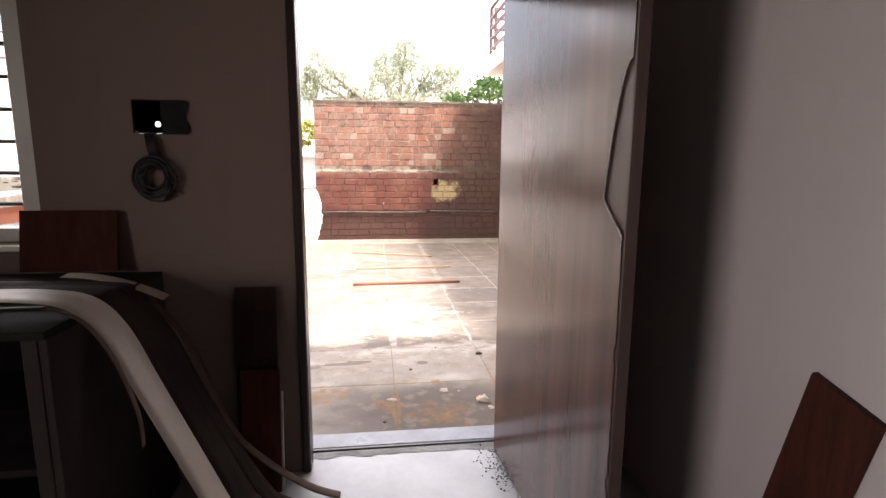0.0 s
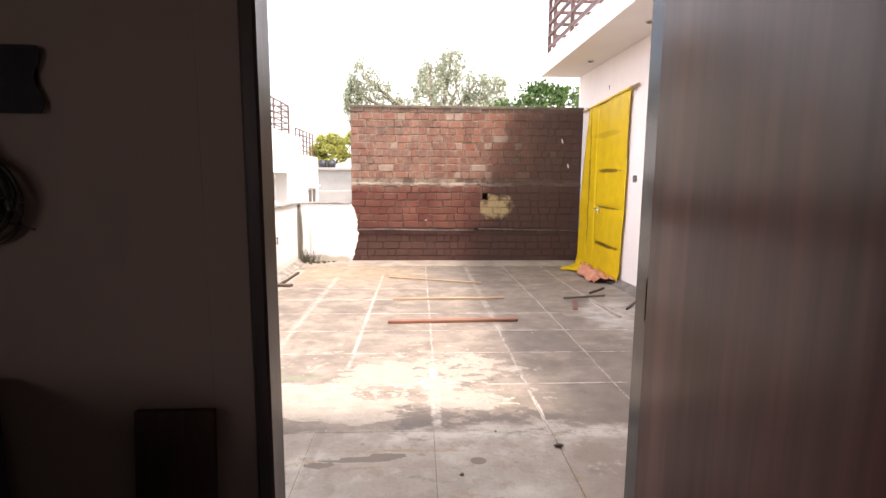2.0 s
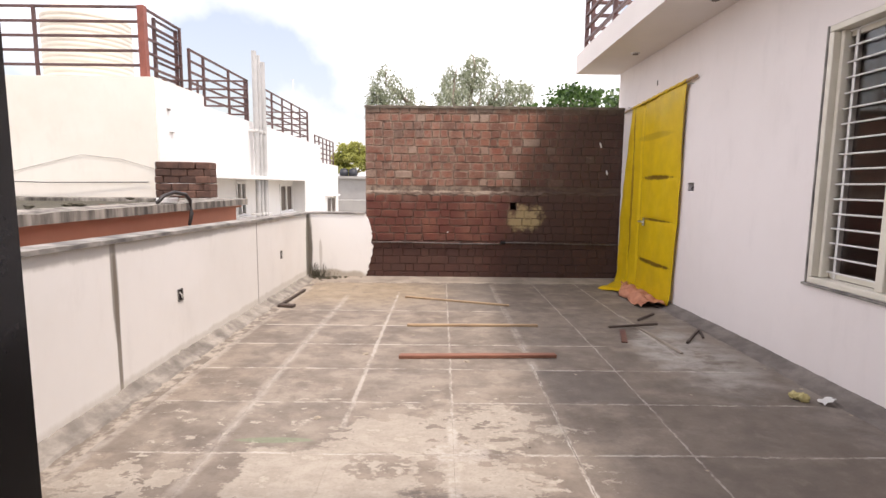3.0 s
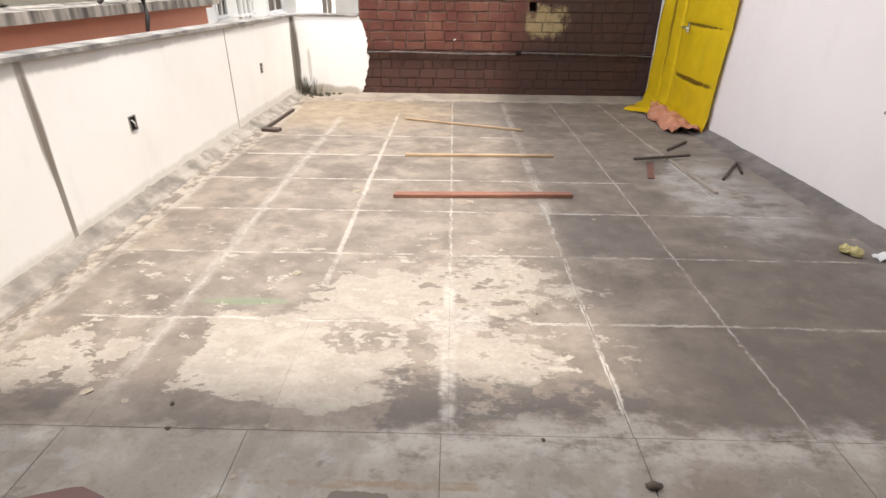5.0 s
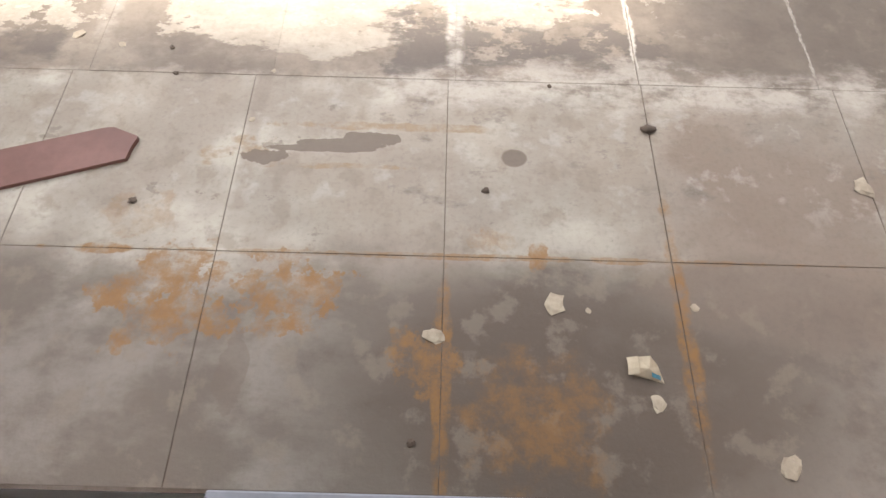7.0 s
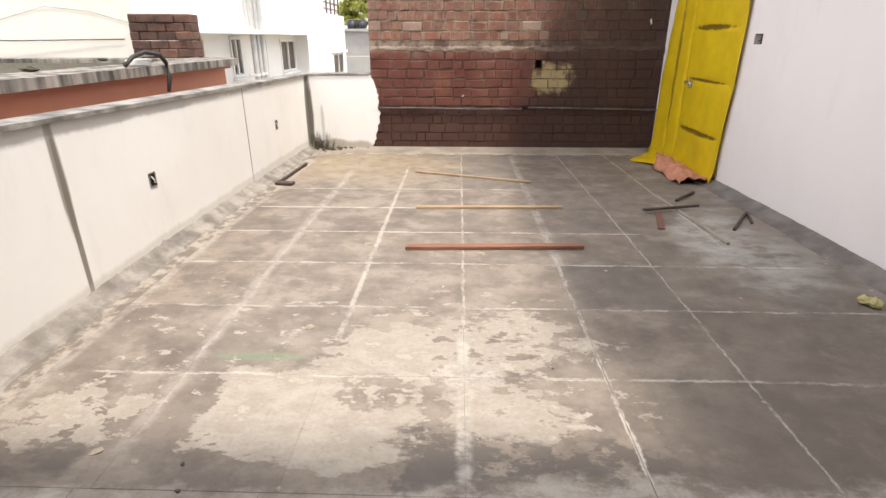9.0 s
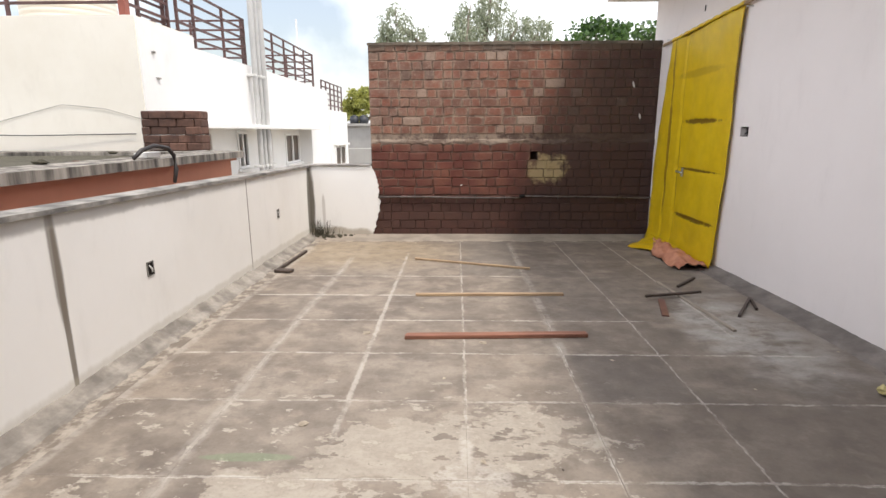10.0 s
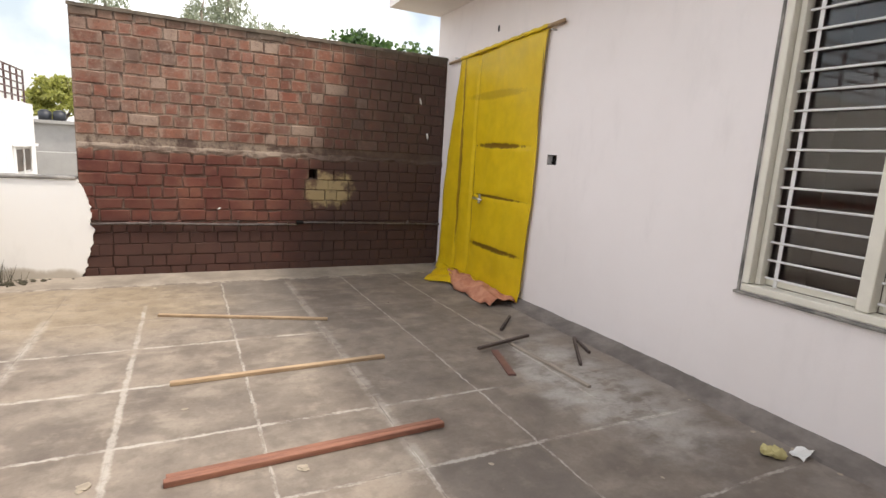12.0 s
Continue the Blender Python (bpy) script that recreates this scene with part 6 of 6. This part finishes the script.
def leaning(name, label, x0, x1, z0, height, y_top, y_foot, thick, mat):
    t = thing(name, label, "board", None, "leaning boards")
    a = math.atan2(y_top - y_foot, height)
    m = Matrix.Translation((0, y_foot, z0)) @ Matrix.Rotation(-a, 4, "X")
    part("board", box(x0, x1, -thick, 0, 0, height, 0.0015, m), mat, t)


leaning("board", "red-brown plywood offcut leaning on the wall above a cabinet", -1.457, -1.108, CT + 0.012, 0.235, -0.945, -0.985, 0.018, m_ply)
leaning("board", "tall dark board leaning against the wall by the door", -0.69, -0.525, 0.001, 0.857, -0.945, -1.02, 0.018, m_dark_ply)
leaning("board", "shorter dark board leaning on a taller one", -0.67, -0.515, 0.001, 0.52, -1.0, -1.06, 0.018, m_ply)
leaning("board", "thin pale edged strip standing beside a board", -0.512, -0.505, 0.001, 0.42, -1.0, -1.05, 0.02, m_film_edge)

side_board = thing("board", "red-brown board leaning aslant on the side wall", "board", None, "leaning boards")
part("board", box(-0.1, 0.1, -0.018, 0, 0, 0.825, 0.0015, Matrix.Translation((0.955, -1.92, 0.022)) @ Matrix.Rotation(radians(90), 4, "Z") @ Matrix.Rotation(radians(-13), 4, "Y") @ Matrix.Rotation(radians(2), 4, "X")), m_ply, side_board)
part("chipped_edge", box(-0.097, 0.097, -0.0185, -0.001, 0.8255, 0.828, 0.0, Matrix.Translation((0.955, -1.92, 0.022)) @ Matrix.Rotation(radians(90), 4, "Z") @ Matrix.Rotation(radians(-13), 4, "Y") @ Matrix.Rotation(radians(2), 4, "X")), m_dark_ply, side_board, "dark chipped end grain")


def strip(y, w, mat, path, label, turn=0.0):
    """A bent laminate strip: flat on the cabinet, then falling over its side along path, points of (x, z)."""
    t = thing("laminate_strip", label, "laminate strip", None, "laminate strips")
    p = [Vector(q) for q in path]

    def at(u):
        s = u * (len(p) - 1)
        i = min(int(s), len(p) - 2)
        f = s - i
        a, b, c, d = p[max(i - 1, 0)], p[i], p[i + 1], p[min(i + 2, len(p) - 1)]
        return 0.5 * (2 * b + (c - a) * f + (2 * a - 5 * b + 4 * c - d) * f * f + (3 * b - a - 3 * c + d) * f ** 3)

    def fn(u, v):
        q = at(u)
        return (q.x, y + w * (v - 0.5) + turn * u * u, max(q.y, 0.004))

    part("strip", sheet(fn, 56, 3, 0.0016), mat, t, "", True)


strip(-1.585, 0.145, m_strip_pale, ((-1.9, 0.995), (-1.3, 0.997), (-1.05, 0.992), (-0.93, 0.962), (-0.85, 0.87), (-0.775, 0.70), (-0.665, 0.45), (-0.60, 0.30), (-0.48, 0.006)), "long pale laminate strip bent down from the cabinet")
strip(-1.70, 0.02, m_strip_brown, ((-1.9, 0.985), (-1.05, 0.990), (-0.96, 0.985), (-0.875, 0.943), (-0.808, 0.834), (-0.763, 0.685), (-0.756, 0.584)), "narrow brown laminate strip hanging from the cabinet")
strip(-1.41, 0.15, m_strip_dark, ((-1.8, 0.96), (-1.05, 0.965), (-0.94, 0.93), (-0.85, 0.82), (-0.76, 0.62), (-0.65, 0.38), (-0.55, 0.17), (-0.45, 0.006)), "dark laminate strip bent down from the cabinet")
strip(-1.27, 0.10, m_strip_dark, ((-1.8, 0.95), (-1.05, 0.95), (-0.94, 0.90), (-0.84, 0.77), (-0.75, 0.56), (-0.64, 0.33), (-0.52, 0.12), (-0.42, 0.006)), "dark laminate strip bent down to the floor")
strip(-1.13, 0.05, m_strip_brown, ((-1.8, 0.94), (-1.05, 0.915), (-0.92, 0.826), (-0.828, 0.70), (-0.748, 0.493), (-0.664, 0.30), (-0.54, 0.165), (-0.39, 0.055), (-0.27, 0.006)), "brown laminate strip curling onto the floor")
strip(-1.185, 0.04, m_strip_brown, ((-1.8, 0.945), (-1.05, 0.92), (-0.94, 0.82), (-0.85, 0.68), (-0.77, 0.46), (-0.69, 0.26), (-0.56, 0.10), (-0.45, 0.03), (-0.34, 0.006)), "brown laminate strip beside a longer one")
paper = thing("laminate_sheet", "thin pale laminate offcut on the cabinet", "laminate")
part("sheet", sheet(lambda u, v: (-1.20 + 0.34 * u, -1.21 + 0.06 * v - 0.02 * u, CT + 0.036 - 0.085 * u * u + 0.004 * v), 12, 2, 0.0016), m_strip_pale, paper)
flat = thing("paper_sheet", "crumpled pale sheet lying on the cabinet", "paper")
part("sheet", sheet(lambda u, v: (-1.75 + 0.45 * u, -1.66 + 0.28 * v, CT + 0.042 + 0.008 * math.sin(u * 7 + v * 5)), 12, 8, 0.001), m_pvc, flat)

# ---- paving tiles ----
columns = [-1.79, -1.188, -0.588, 0.013, 0.617, 1.208, 1.804, 2.42]
near_columns = [-1.84, -1.24, -0.64, -0.010, 0.621, 1.252, 1.84, 2.42]
ys = [-0.632, -0.034, 0.602, 1.228, 1.842, 2.428, 3.01, 3.635, 4.262, 4.88, 5.49, 6.0]
shapes = {}
for i in range(len(columns) - 1):
    for j in range(len(ys) - 1):
        xs = near_columns if ys[j] < 0.5 else columns
        w, d = xs[i + 1] - xs[i], ys[j + 1] - ys[j]
        fall = ground_z(ys[j + 1]) - ground_z(ys[j])
        key = (round(w, 2), round(d, 2), round(fall, 4))
        if key not in shapes:
            gap = 0.0011
            bm = bmesh.new()
            add_box(bm, gap, w - gap, gap, d - gap, -0.02, 0.0, 0.0009)
            for vert in bm.verts:
                vert.co.z += fall * vert.co.y / d
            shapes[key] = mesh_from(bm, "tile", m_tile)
        ob = new("tile", shapes[key])
        ob.location = (xs[i], ys[j], ground_z(ys[j]) + rnd.uniform(-0.0004, 0.0006))
        ob.parent = floor
